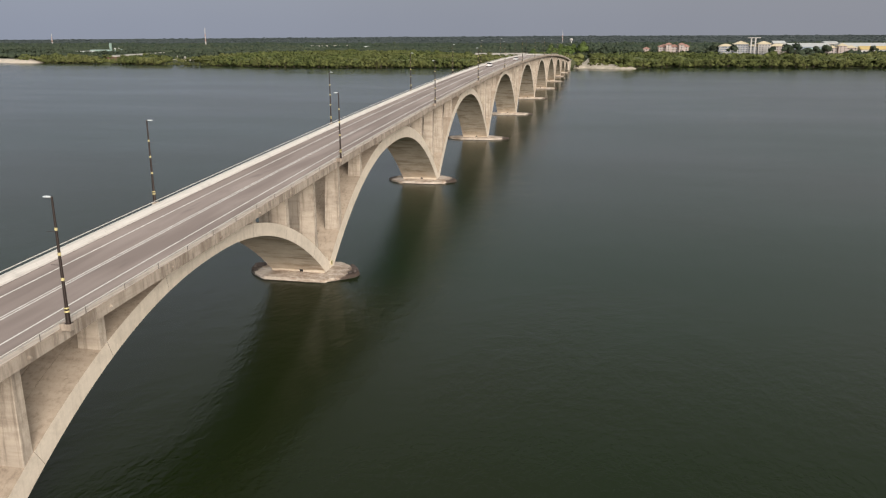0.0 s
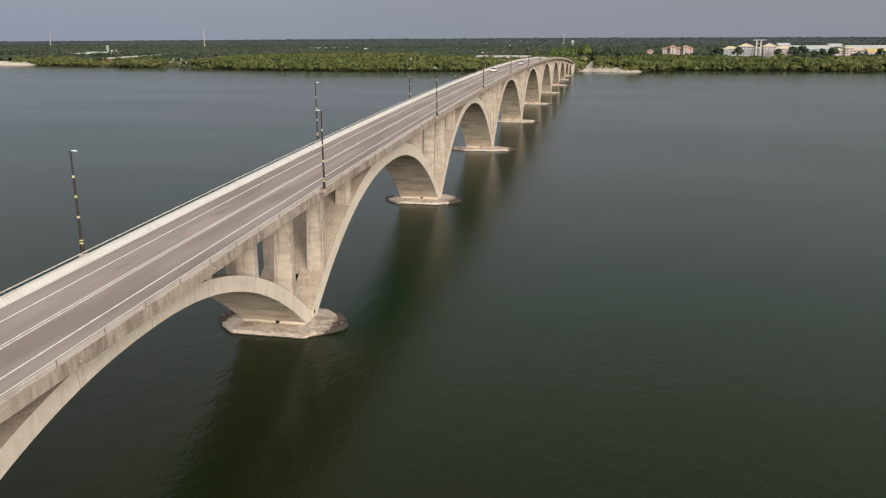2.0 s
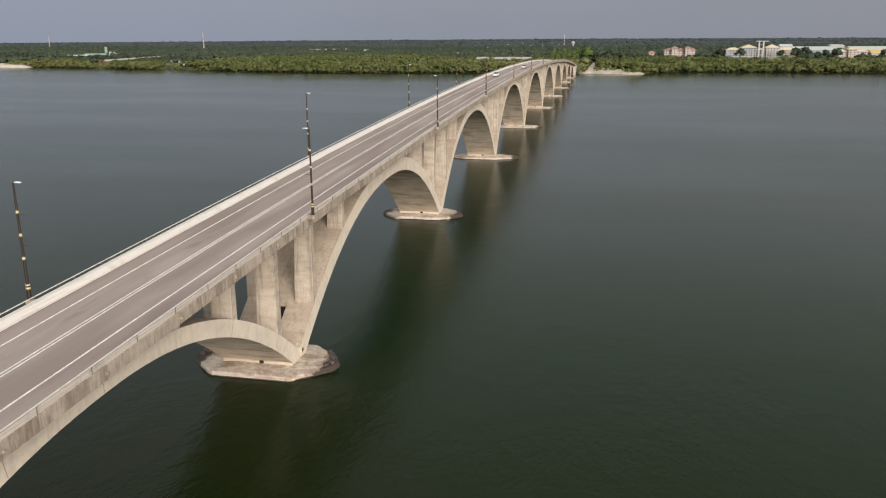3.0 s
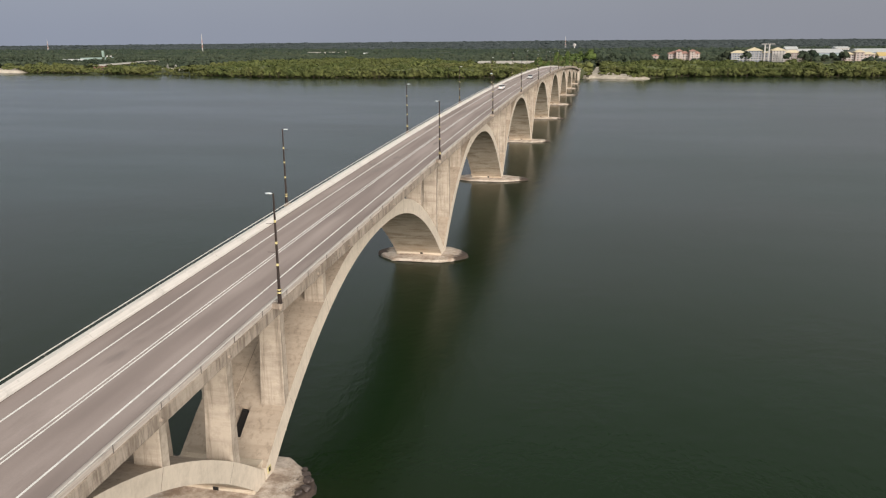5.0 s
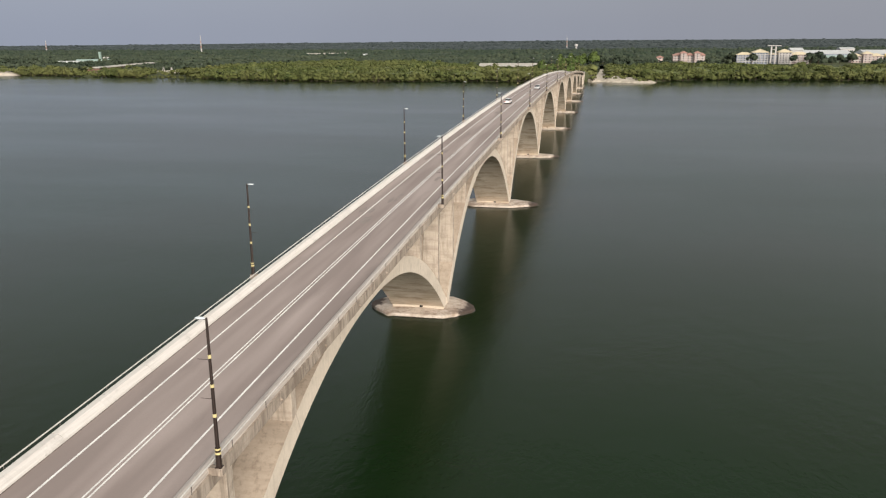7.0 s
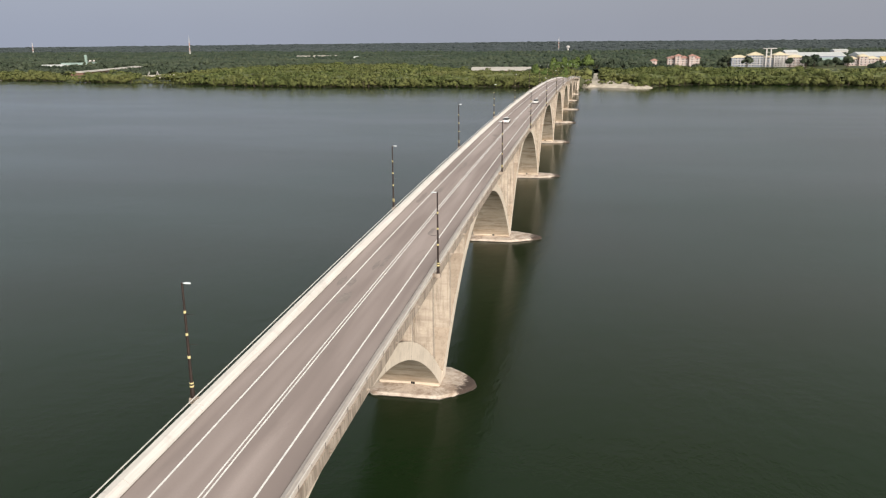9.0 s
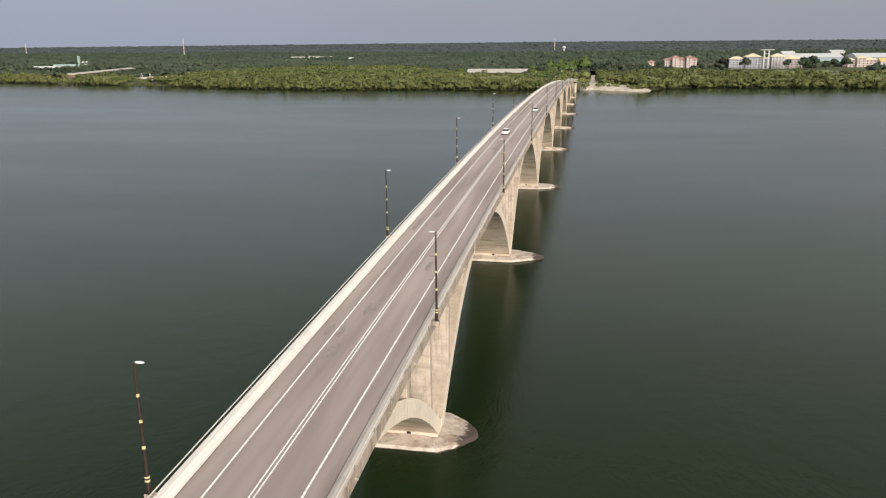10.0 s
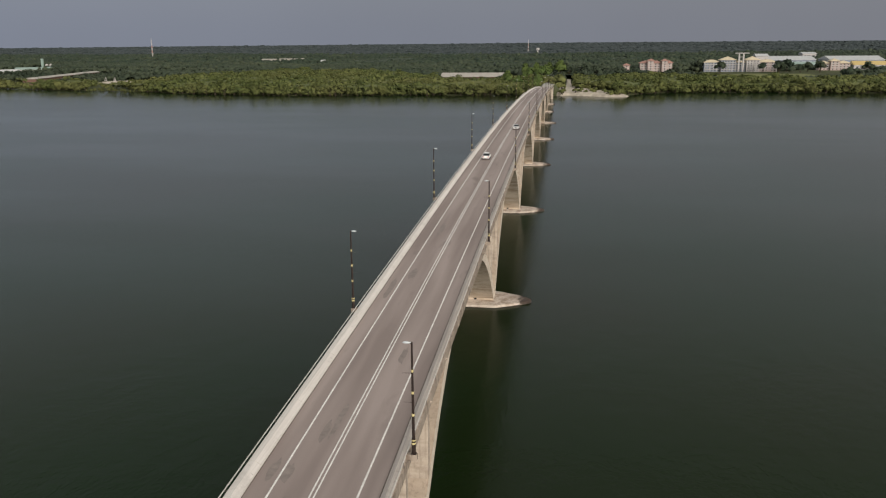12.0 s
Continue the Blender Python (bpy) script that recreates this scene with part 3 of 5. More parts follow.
def build_pier(y):
    pier = new("pier")
    pier.parent = bridge
    rnd = random.Random(int(y * 10))
    # elongated pile cap with pointed rounded ends
    outline = [(4.5, -4.75), (6.1, -3.4), (7.5, -2.0), (8.3, -1.0), (8.55, 0.0), (8.15, 1.2), (7.0, 2.6), (5.5, 3.9), (4.4, 4.7)]
    long = 1.32 if 100 < y < 560 else 1.0  # the taller middle piers stand on longer caps
    outline = [(4.4 + (p - 4.4) * (1 + (long - 1) * 2.1), q) for p, q in outline]
    ring = outline + [(-0.93 * p, -q) for p, q in outline]
    bm = bmesh.new()
    loops = []
    for f, z in ((1.02, -2.0), (1.0, 0.1), (0.995, 0.4), (0.975, 0.5), (0.9, 0.55), (0.8, 0.6), (0.68, 0.66), (0.45, 0.78)):
        loop = []
        for i, (px, py) in enumerate(ring):
            qx, qy = ring[(i + 1) % len(ring)]
            for h in (0.0, 0.34, 0.67):
                ax, ay = px + (qx - px) * h, py + (qy - py) * h
                j = 1 + rnd.uniform(-0.01, 0.01) if z > 0 else 1.0
                loop.append(bm.verts.new((ax * f * j, y + ay * f * j, z + 0.07 * noise.noise(Vector((ax * f * 0.5, ay * f * 0.5 + y, z))) if z > 0.3 else z)))
        loops.append(loop)
    n = len(loops[0])
    for a, b in zip(loops, loops[1:]):
        for k in range(n):
            bm.faces.new((a[k], a[(k + 1) % n], b[(k + 1) % n], b[k]))
    bm.faces.new(loops[-1])
    cap = part("pile_cap", bm, CAPSTONE, pier, "weathered elongated concrete pile cap with dark wet ends")
    bm = bmesh.new()
    loops = []
    for f, z in ((1.02, -1.0), (1.012, -0.05), (1.006, 0.1)):
        loop = []
        for i, (px, py) in enumerate(ring):
            qx, qy = ring[(i + 1) % len(ring)]
            for h in (0.0, 0.25, 0.5, 0.75):
                ax, ay = px + (qx - px) * h, py + (qy - py) * h
                end = max(0.0, (abs(ax) - 6.0) / 2.5)
                lift = (0.03 + 0.1 * noise.noise(Vector((ax * 0.9, ay * 0.9 + y, 2.0))) + 0.3 * end * max(0, noise.noise(Vector((ax, ay + y, 9.0))) + 0.4)) if z > 0.1 else 0
                g = f + (0.008 if z > 0.1 else 0) + 0.015 * noise.noise(Vector((ax * 1.3, ay * 1.3 + y, 4.0)))
                loop.append(bm.verts.new((ax * g, y + ay * g, z + lift)))
        loops.append(loop)
    inner = [bm.verts.new((v.co.x * 0.95, y + (v.co.y - y) * 0.95, v.co.z - 0.05)) for v in loops[-1]]
    loops.append(inner)
    n = len(inner)
    for a, b in zip(loops, loops[1:]):
        for k in range(n):
            bm.faces.new((a[k], a[(k + 1) % n], b[(k + 1) % n], b[k]))
    part("wet_edge", bm, ALGAE, pier, "dark wet algae-stained edge of the pile cap", True)
    bm = bmesh.new()
    box(bm, -4.05, 4.05, y - 2.15, y + 2.15, 0.3, 1.45, 0.12)
    box(bm, -3.7, 3.7, y - 1.0, y + 1.0, 1.3, 2.3, 0.1)
    part("impost", bm, SOFFIT, pier, "concrete block from which the arches spring")
    # drain holes are not cut: a black plate paints the shade in each
    for s in (-1, 1):
        bm = bmesh.new()
        box(bm, 0.3, 0.8, y + s * 2.16 - 0.02, y + s * 2.16 + 0.02, 0.75, 1.2)
        part("weep_hole_shade", bm, DARK, pier, "small black plate for the shade in a drain hole")


    if abs(y) < 1:
        bm = bmesh.new()
        box(bm, 4.1, 4.16, y + 0.45, y + 1.15, 1.15, 1.75, 0.01)
        board = part("marker_board", bm, BAND, pier, "small yellow marker board")
        bm = bmesh.new()
        box(bm, 4.155, 4.175, y + 0.62, y + 0.98, 1.25, 1.65)
        part("marker_symbol", bm, DARK, board)


for y0, y1 in zip(PIERS, PIERS[1:]):
    build_arch(Arch(y0, y1))
for y in PIERS[1:-1]:
    build_pier(y)
for y, d in ((PIERS[0], -1), (PIERS[-1], 1)):
    bm = bmesh.new()
    y0, y1 = sorted((y, y + (9 if d < 0 else 58) * d))
    box(bm, -5.0, 5.0, y0, y1, -1, level(y) - 1.6 if d < 0 else 8.0, 0.1)
    part("abutment", bm, CONCRETE, bridge, "concrete end abutment")

# ---- broken stone on the tips of the nearest pile cap ----
ROCK = plain("dark_wet_rock", (0.075, 0.058, 0.052), 0.6, 0, 0.5, 2.5)


def build_rock(seed, size):
    rnd = random.Random(seed)
    bm = bmesh.new()
    bmesh.ops.create_icosphere(bm, subdivisions=2, radius=1)
    for v in bm.verts:
        k = 1 + 0.45 * noise.noise(v.co * 1.3 + Vector((seed * 3.1, 0, 0)))
        v.co = Vector((v.co.x * size * 1.2 * k, v.co.y * size * k, max(v.co.z, -0.45) * size * 0.6 * k))
    return tagged(part("rock", bm, ROCK), "dark wet broken stone on the pile cap", "rock", "stones on the pile cap")


for i, (x, y, size) in enumerate(((-7.0, 0.5, 0.55), (-6.4, 1.5, 0.42), (-7.3, -0.4, 0.36), (-6.2, 0.3, 0.34), (-5.8, 2.2, 0.4), (-6.8, 1.1, 0.3), (7.6, 0.9, 0.45), (7.9, -0.3, 0.38), (7.1, 1.8, 0.34), (7.5, -1.1, 0.3), (6.7, 2.5, 0.3))):
    build_rock(i, size).matrix_basis = pose(x, y, 0.62 + 0.1 * size, 0, 0, 47 * i)

# ---- street lamps ----
def build_lamp():
    lamp = new("street_lamp")
    bm = bmesh.new()
    box(bm, -0.62, 0.26, -0.22, 0.22, -0.5, 0.0, 0.04)
    part("bracket", bm, FASCIA, lamp, "concrete lamp bracket")
    bm = bmesh.new()
    tube(bm, [((0, 0, 0), 0.17), ((0, 0, 1.25), 0.16), ((0, 0, 1.27), 0.12), ((0, 0, 8.95), 0.07), ((0, 0, 9.05), 0.06)], 10)
    box(bm, -0.19, 0.19, -0.19, 0.19, 0, 0.05)
    part("pole", bm, POLE, lamp, "dark painted steel pole")
    for z, r, h in ((0.85, 0.175, 0.13), (1.12, 0.175, 0.1), (3.15, 0.118, 0.2), (4.95, 0.108, 0.2), (6.7, 0.098, 0.2)):
        bm = bmesh.new()
        tube(bm, [((0, 0, z), r), ((0, 0, z + h), r)], 10)
        part("reflective_band", bm, BAND, lamp, "yellow reflective band")
    bm = bmesh.new()
    tube(bm, [((0, 0, -0.05), 0.04), ((0, 0, 0.45), 0.04)], 8)
    bmesh.ops.rotate(bm, verts=bm.verts, matrix=Matrix.Rotation(-math.pi / 2 - 0.08, 3, "Y"))
    bmesh.ops.translate(bm, verts=bm.verts, vec=(0, 0, 8.98))
    part("arm", bm, POLE, lamp)
    for z in (4.25, 6.6):
        bm = bmesh.new()
        tube(bm, [((0, 0, 0.05), 0.018), ((0, 0, 0.75), 0.014)], 6)
        bmesh.ops.rotate(bm, verts=bm.verts, matrix=Matrix.Rotation(-math.pi / 2, 3, "Y"))
        bmesh.ops.translate(bm, verts=bm.verts, vec=(0, 0, z))
        part("banner_arm", bm, POLE, lamp, "thin steel banner arm")
    bm = bmesh.new()
    r = bmesh.ops.create_uvsphere(bm, u_segments=12, v_segments=8, radius=1)
    for v in bm.verts:
        v.co = Vector((-0.38 + v.co.x * 0.33, v.co.y * 0.15, 9.0 + v.co.z * (0.09 if v.co.z > 0 else 0.05)))
    part("lamp_head", bm, HEAD, lamp, "flat pale grey lamp head", True)
    tagged(lamp, "tall dark street lamp with yellow bands on the bridge parapet", "street lamp", "street lamps along the bridge")
    return lamp


lamp = build_lamp()
lamp.matrix_basis = pose(6.3, -59.65, level(-59.65))
for y in (-120.8, 0.3, 64.5, 124.0, 185.4, 246.8, 307.7, 368.9, 430.1, 491.3, 552.5, 613.7, 674.9):
    copy_thing(lamp, pose(6.3, y, level(y)))
for y in (-87.8, -26.9, 32.9, 94.5, 153.2, 213.2, 272.5, 333.0, 394.0, 455.0, 516.0, 577.0, 638.0):
    copy_thing(lamp, pose(-6.35 if y < 100 else -6.6, y, level(y), 0, 0, 180))

# ---- water, banks and distance ----
SHORE = [(-9000, 1500), (-2500, 1250), (-1300, 1010), (-775, 890), (-635, 856), (-487, 812), (-420, 800), (-380, 778), (-330, 760), (-238, 744), (-118, 752), (-40, 753), (0, 755), (22, 760), (62, 742), (85, 775), (113, 794), (171, 796), (209, 793), (270, 788), (420, 800), (900, 900), (2500, 1000), (9000, 1200)]


def shore(x):
    return float(np.interp(x, [p[0] for p in SHORE], [p[1] for p in SHORE]))


def rise(d):
    """Height of the land at d metres behind the shore."""
    return -1.5 + 3.0 * min(1, max(0, (d + 6) / 14)) + min(1.5, max(0, d - 8) * 0.02) + 7 * min(1, max(0, (d - 1800) / 2300)) + 14 * min(1, max(0, (d - 2000) / 2200))


def build_ground():
    xs = sorted(set(list(np.linspace(-6500, 6500, 66)) + list(np.linspace(-1000, 700, 171)) + [p[0] for p in SHORE[1:-1]]))
    ds = [-6, -2, 2, 8, 20, 60, 120, 250, 500, 900, 1500, 2200, 3000, 3800, 4200, 4600, 6000]
    verts, faces = [], []
    for d in ds:
        for x in xs:
            w = 3.0 * noise.noise(Vector((x * 0.03, 3.1, 0))) + 1.5 * noise.noise(Vector((x * 0.11, 7.3, 0))) if d < 100 else 0
            verts.append((x, shore(x) + d + w, rise(d)))
    n = len(xs)
    for i in range(len(ds) - 1):
        for k in range(n - 1):
            faces.append((i * n + k, i * n + k + 1, (i + 1) * n + k + 1, (i + 1) * n + k))
    return tagged(link_mesh("ground", verts, faces, GROUND, smooth=True), "flat green river bank reaching to the horizon", "ground", kind="structure")


build_ground()
tagged(link_mesh("water", [(-9000, -3000, 0), (9000, -3000, 0), (9000, 2500, 0), (-9000, 2500, 0)], [(0, 1, 2, 3)], WATER), "calm dark green river water with small ripples", "water", kind="structure")
tagged(link_mesh("ground_near_bank", [(-9000, -3000, 1.5), (9000, -3000, 1.5), (9000, -190, 1.5), (-9000, -190, 1.5), (-9000, -183, -1), (9000, -183, -1)], [(0, 1, 2, 3), (3, 2, 5, 4)], GROUND), "plain grassy bank behind the bridge start", "ground", kind="structure")


def patch(name, pts, z, mat, label, cat):
    """A low uneven sheet of sand or soil, thicker in the middle."""
    cx, cy = sum(p[0] for p in pts) / len(pts), sum(p[1] for p in pts) / len(pts)
    verts, faces = [(cx, cy, z + 0.5)], []
    ring = []
    for i, (px, py) in enumerate(pts):
        qx, qy = pts[(i + 1) % len(pts)]
        ring += [(px + (qx - px) * h, py + (qy - py) * h) for h in (0, 0.25, 0.5, 0.75)]
    n = len(ring)
    for f, dz in ((0.45, 0.4), (0.78, 0.0), (0.93, -1.9), (1.04, -4.2)):
        for i, (px, py) in enumerate(ring):
            j = 1 + 0.05 * noise.noise(Vector((px * 0.2, py * 0.2, f)))
            verts.append((cx + (px - cx) * f * j, cy + (py - cy) * f * j, z + dz + 0.15 * noise.noise(Vector((px, py, f)))))
    for k in range(n):
        faces.append((0, 1 + k, 1 + (k + 1) % n))
    for r in range(3):
        for k in range(n):
            faces.append((1 + r * n + k, 1 + (r + 1) * n + k, 1 + (r + 1) * n + (k + 1) % n, 1 + r * n + (k + 1) % n))
    return tagged(link_mesh(name, verts, faces, mat, smooth=True), label, cat, kind="structure")


# ---- trees ----
rng = np.random.default_rng(7)


def card_cloud(centres, normals, sizes):
    """Corner arrays of one square leaf spray for each centre."""
    n = len(centres)
    a = np.cross(normals, rng.normal(size=(n, 3)))
    a /= np.linalg.norm(a, axis=1)[:, None] + 1e-9
    b = np.cross(normals, a)
    b /= np.linalg.norm(b, axis=1)[:, None] + 1e-9
    s = sizes[:, None]
    w = rng.uniform(0.6, 1.0, (n, 1))
    return np.stack([centres - a * s - b * s * w * 0.5, centres + a * s * 0.4 - b * s * w, centres + a * s + b * s * w * 0.4, centres - a * s * 0.3 + b * s * w], 1)


def crown_cards(n, r, h, size, skirt=-0.3, lumps=14):
    """Leaf sprays of one crown about the origin, gathered on rounded lumps with gaps between, and the soft normals of the lumps."""
    g = rng.normal(size=(lumps, 3))
    g /= np.linalg.norm(g, axis=1)[:, None]
    g[:, 2] = np.where(g[:, 2] < skirt, -g[:, 2], g[:, 2])
    lobes = g * rng.uniform(0.35, 0.72, (lumps, 1)) * (r, r, h * 0.55)
    girth = rng.uniform(0.22, 0.46, lumps)
    pick = rng.integers(0, lumps, n)
    c, w = lobes[pick], girth[pick][:, None]
    d = rng.normal(size=(n, 3)) + g[pick] * 0.7 + (0, 0, 0.25)
    d /= np.linalg.norm(d, axis=1)[:, None]
    p = c + d * rng.uniform(0.6, 1.12, (n, 1)) * w * (r, r, h * 0.5)
    nrm = d + rng.normal(size=(n, 3)) * 0.3
    nrm /= np.linalg.norm(nrm, axis=1)[:, None]
    soft = nrm * 0.35 + d * 0.6 + g[pick] * 0.4 + (0, 0, 0.12)
    soft /= np.linalg.norm(soft, axis=1)[:, None]
    return card_cloud(p, nrm, size * rng.uniform(0.6, 1.3, n)), soft


def quads_mesh(name, corners, soft, mat, parent=None):
    n = len(corners)
    me = bpy.data.meshes.new(name)
    me.vertices.add(n * 4)
    me.vertices.foreach_set("co", np.ascontiguousarray(corners, dtype=np.float32).ravel())
    me.loops.add(n * 4)
    me.loops.foreach_set("vertex_index", np.arange(n * 4, dtype=np.int32))
    me.polygons.add(n)
    me.polygons.foreach_set("loop_start", np.arange(0, n * 4, 4, dtype=np.int32))
    me.update(calc_edges=True)
    me.polygons.foreach_set("use_smooth", np.ones(n, dtype=bool))
    me.normals_split_custom_set_from_vertices(np.repeat(soft, 4, axis=0).astype(np.float32))
    me.materials.append(mat)
    ob = new(name, me)
    if parent is not None:
        ob.parent = parent
    return ob


# open ground among the woods: x, y, half-width, half-depth
CLEAR = [(262, 1030, 98, 118), (14, 1680, 44, 70), (-800, 925, 82, 36), (-590, 862, 13, 30), (-970, 1350, 60, 120), (-868, 1200, 62, 120), (-478, 872, 36, 54), (-515, 935, 42, 58), (8, 775, 22, 42), (-88, 985, 52, 92), (34, 772, 34, 34), (19, 920, 7.5, 130), (-622, 915, 32, 45), (-645, 970, 36, 60), (-668, 1060, 40, 90), (-690, 1150, 40, 70), (245, 1060, 62, 72), (206, 1310, 34, 70), (0, 800, 11, 90),
         (140, 1130, 36, 75), (262, 1130, 100, 100), (395, 1185, 70, 90), (470, 1440, 120, 110), (400, 1430, 80, 110), (-640, 1740, 70, 85), (100, 1150, 14, 60), (-487, 1615, 14, 50), (330, 1020, 120, 22), (-1010, 1480, 30, 50)]


def open_ground(x, y):
    return any(((x - cx) / hw) ** 2 + ((y - cy) / hd) ** 2 < 1 for cx, cy, hw, hd in CLEAR)


def belt(x):
    """Depth of the mangrove belt behind the shore."""
    return float(np.interp(x, [-800, -735, -715, -520, -470, -430, -380, -300, -200, -110, -20, 60, 110, 190, 330, 420, 700], [10, 15, 42, 42, 100, 220, 360, 400, 320, 125, 140, 180, 190, 105, 105, 150, 200])) * (1 + 0.25 * noise.noise(Vector((x * 0.02, 0, 5))))


def seen(x, y, pad=90):
    """Within the wedge of land that lies ahead of the bridge."""
    d = y + 110
    return -0.92 * d - pad < x < 0.52 * d + pad


def scatter(d0, d1, gap, jitter=0.45):
    out = []
    x = -4400
    while x < 2700:
        s = shore(x)
        for d in np.arange(d0, d1, gap):
            px, py = x + rng.uniform(-jitter, jitter) * gap, s + d + rng.uniform(-jitter, jitter) * gap
            if seen(px, py) and not open_ground(px, py) and py < 4850:
                out.append((px, py, py - shore(px)))
        x += gap
    return out


def dome_proto():
    """A low uneven crown body: two rings and a top, with 18 triangles."""
    v = []
    for z, f in ((-0.75, 0.75), (0.05, 1.0)):
        for k in range(6):
            a = k * math.pi / 3 + (0.5 if z > 0 else 0) + rng.uniform(-0.2, 0.2)
            v.append((f * math.cos(a) * rng.uniform(0.75, 1.15), f * math.sin(a) * rng.uniform(0.75, 1.15), z + rng.uniform(-0.15, 0.15)))
    v.append((rng.uniform(-0.2, 0.2), rng.uniform(-0.2, 0.2), rng.uniform(0.6, 0.85)))
    return np.array(v)


DOME_FACES = [f for k in range(6) for f in ((k, (k + 1) % 6, 6 + k), ((k + 1) % 6, 6 + (k + 1) % 6, 6 + k), (6 + k, 6 + (k + 1) % 6, 12))]


def domes(name, pts, radius, height, flat, mat, label, relief=0.5):
    """Many separate small crowns as one mesh."""
    protos = [dome_proto() for _ in range(24)]
    verts = []
    for px, py, d in pts:
        swell = 1 + relief * noise.noise(Vector((px * 0.004, py * 0.009, 2)))
        r, h = radius * rng.uniform(0.6, 1.3), height * swell * rng.uniform(0.7, 1.2) * (1.35 if rng.random() < 0.06 else 1)
        k = protos[rng.integers(0, 24)]
        verts.append(k * (r, r, r * flat) + (px, py, rise(d) + h - 0.7 * r * flat))
    n = len(verts)
    faces = (np.array(DOME_FACES)[None] + 13 * np.arange(n)[:, None, None]).reshape(-1)
    me = bpy.data.meshes.new(name)
    me.vertices.add(n * 13)
    me.vertices.foreach_set("co", np.concatenate(verts).astype(np.float32).ravel())
    me.loops.add(len(faces))
    me.loops.foreach_set("vertex_index", faces.astype(np.int32))
    me.polygons.add(len(faces) // 3)
    me.polygons.foreach_set("loop_start", np.arange(0, len(faces), 3, dtype=np.int32))
    me.update(calc_edges=True)
    me.polygons.foreach_set("use_smooth", np.ones(len(faces) // 3, dtype=bool))
    me.materials.append(mat)
    return tagged(new(name, me), label, "trees", kind="stuff")


def woods(name, pts, cards, radius, height, size, mat, label):
    protos = [crown_cards(cards, 1.0, 1.0, size) for _ in range(14)]
    q, nn = [], []
    for px, py, d in pts:
        r = radius * rng.uniform(0.7, 1.3)
        h = height * rng.uniform(0.7, 1.15) * (1 + 0.45 * noise.noise(Vector((px * 0.045, py * 0.03, 8))))
        a = rng.uniform(0, 2 * math.pi)
        c, s = math.cos(a), math.sin(a)
        k, n = protos[rng.integers(0, 14)]
        x, y = k[..., 0] * c - k[..., 1] * s, k[..., 0] * s + k[..., 1] * c
        q.append(np.stack([px + x * r, py + y * r, rise(d) + h - 0.45 * r + k[..., 2] * r * 0.95], -1))
        nn.append(np.stack([n[:, 0] * c - n[:, 1] * s, n[:, 0] * s + n[:, 1] * c, n[:, 2]], -1))
    return tagged(quads_mesh(name, np.concatenate(q), np.concatenate(nn), mat), label, "trees", kind="stuff")


def build_tree(kind_name, h, r, cards, mat, label, group, skirt=-0.3, leaf=0.62):
    """A tree with forked trunk, prop roots and a ragged crown."""
    tree = new(kind_name)
    bm = bmesh.new()
    for k in range(4):
        a = k * 1.6 + rng.uniform(0, 1)
        reach = r * 0.5 if k else 0.0
        top = h * rng.uniform(0.6, 0.8)
        tube(bm, [((0.3 * math.cos(a), 0.3 * math.sin(a), -0.8), 0.2), ((0.25 * reach * math.cos(a), 0.25 * reach * math.sin(a), top * 0.45), 0.16), ((reach * math.cos(a), reach * math.sin(a), top), 0.06)], 5)
    for k in range(5):
        a = k * 1.26
        tube(bm, [((1.5 * math.cos(a), 1.5 * math.sin(a), -0.9), 0.06), ((0.9 * math.cos(a), 0.9 * math.sin(a), 0.6), 0.07), ((0.1 * math.cos(a), 0.1 * math.sin(a), 1.7), 0.09)], 4)
    part("trunk", bm, BARK, tree, "grey forked trunk with prop roots")
    q, soft = crown_cards(cards, r, h * 0.95, leaf, skirt)
    q[..., 2] += h * (0.5 if skirt > -0.5 else 0.44)
    q[..., 2] = np.maximum(q[..., 2], 0.1)
    quads_mesh("crown", q, soft, mat, tree)
    return tagged(tree, label, "tree", group)


protos = [build_tree("mangrove_tree", rng.uniform(8, 11.5), rng.uniform(4.6, 6.0), 640, MANGROVE, "olive green mangrove tree at the water's edge", "mangrove trees along the shore", -0.95, 0.5) for _ in range(6)]
front = []
x = -706.0
while x < 420:
    px, py = x, shore(x) + rng.uniform(-3, 3)
    if seen(px, py) and not open_ground(px, py):
        front.append((px, py))
    x += rng.uniform(4.0, 7.2)
for i, (px, py) in enumerate(front[:299]):
    m = pose(px, py, rise(py - shore(px)) + 0.3, 0, 0, rng.uniform(0, 360)) @ Matrix.Scale(rng.uniform(0.62, 1.22) * (0.42 if -495 < px < -425 else 1), 4)
    if i < 6:
        protos[i].matrix_basis = m
    else:
        t = copy_thing(protos[i % 6], pose(0, 0, 0))
        t.matrix_basis = m

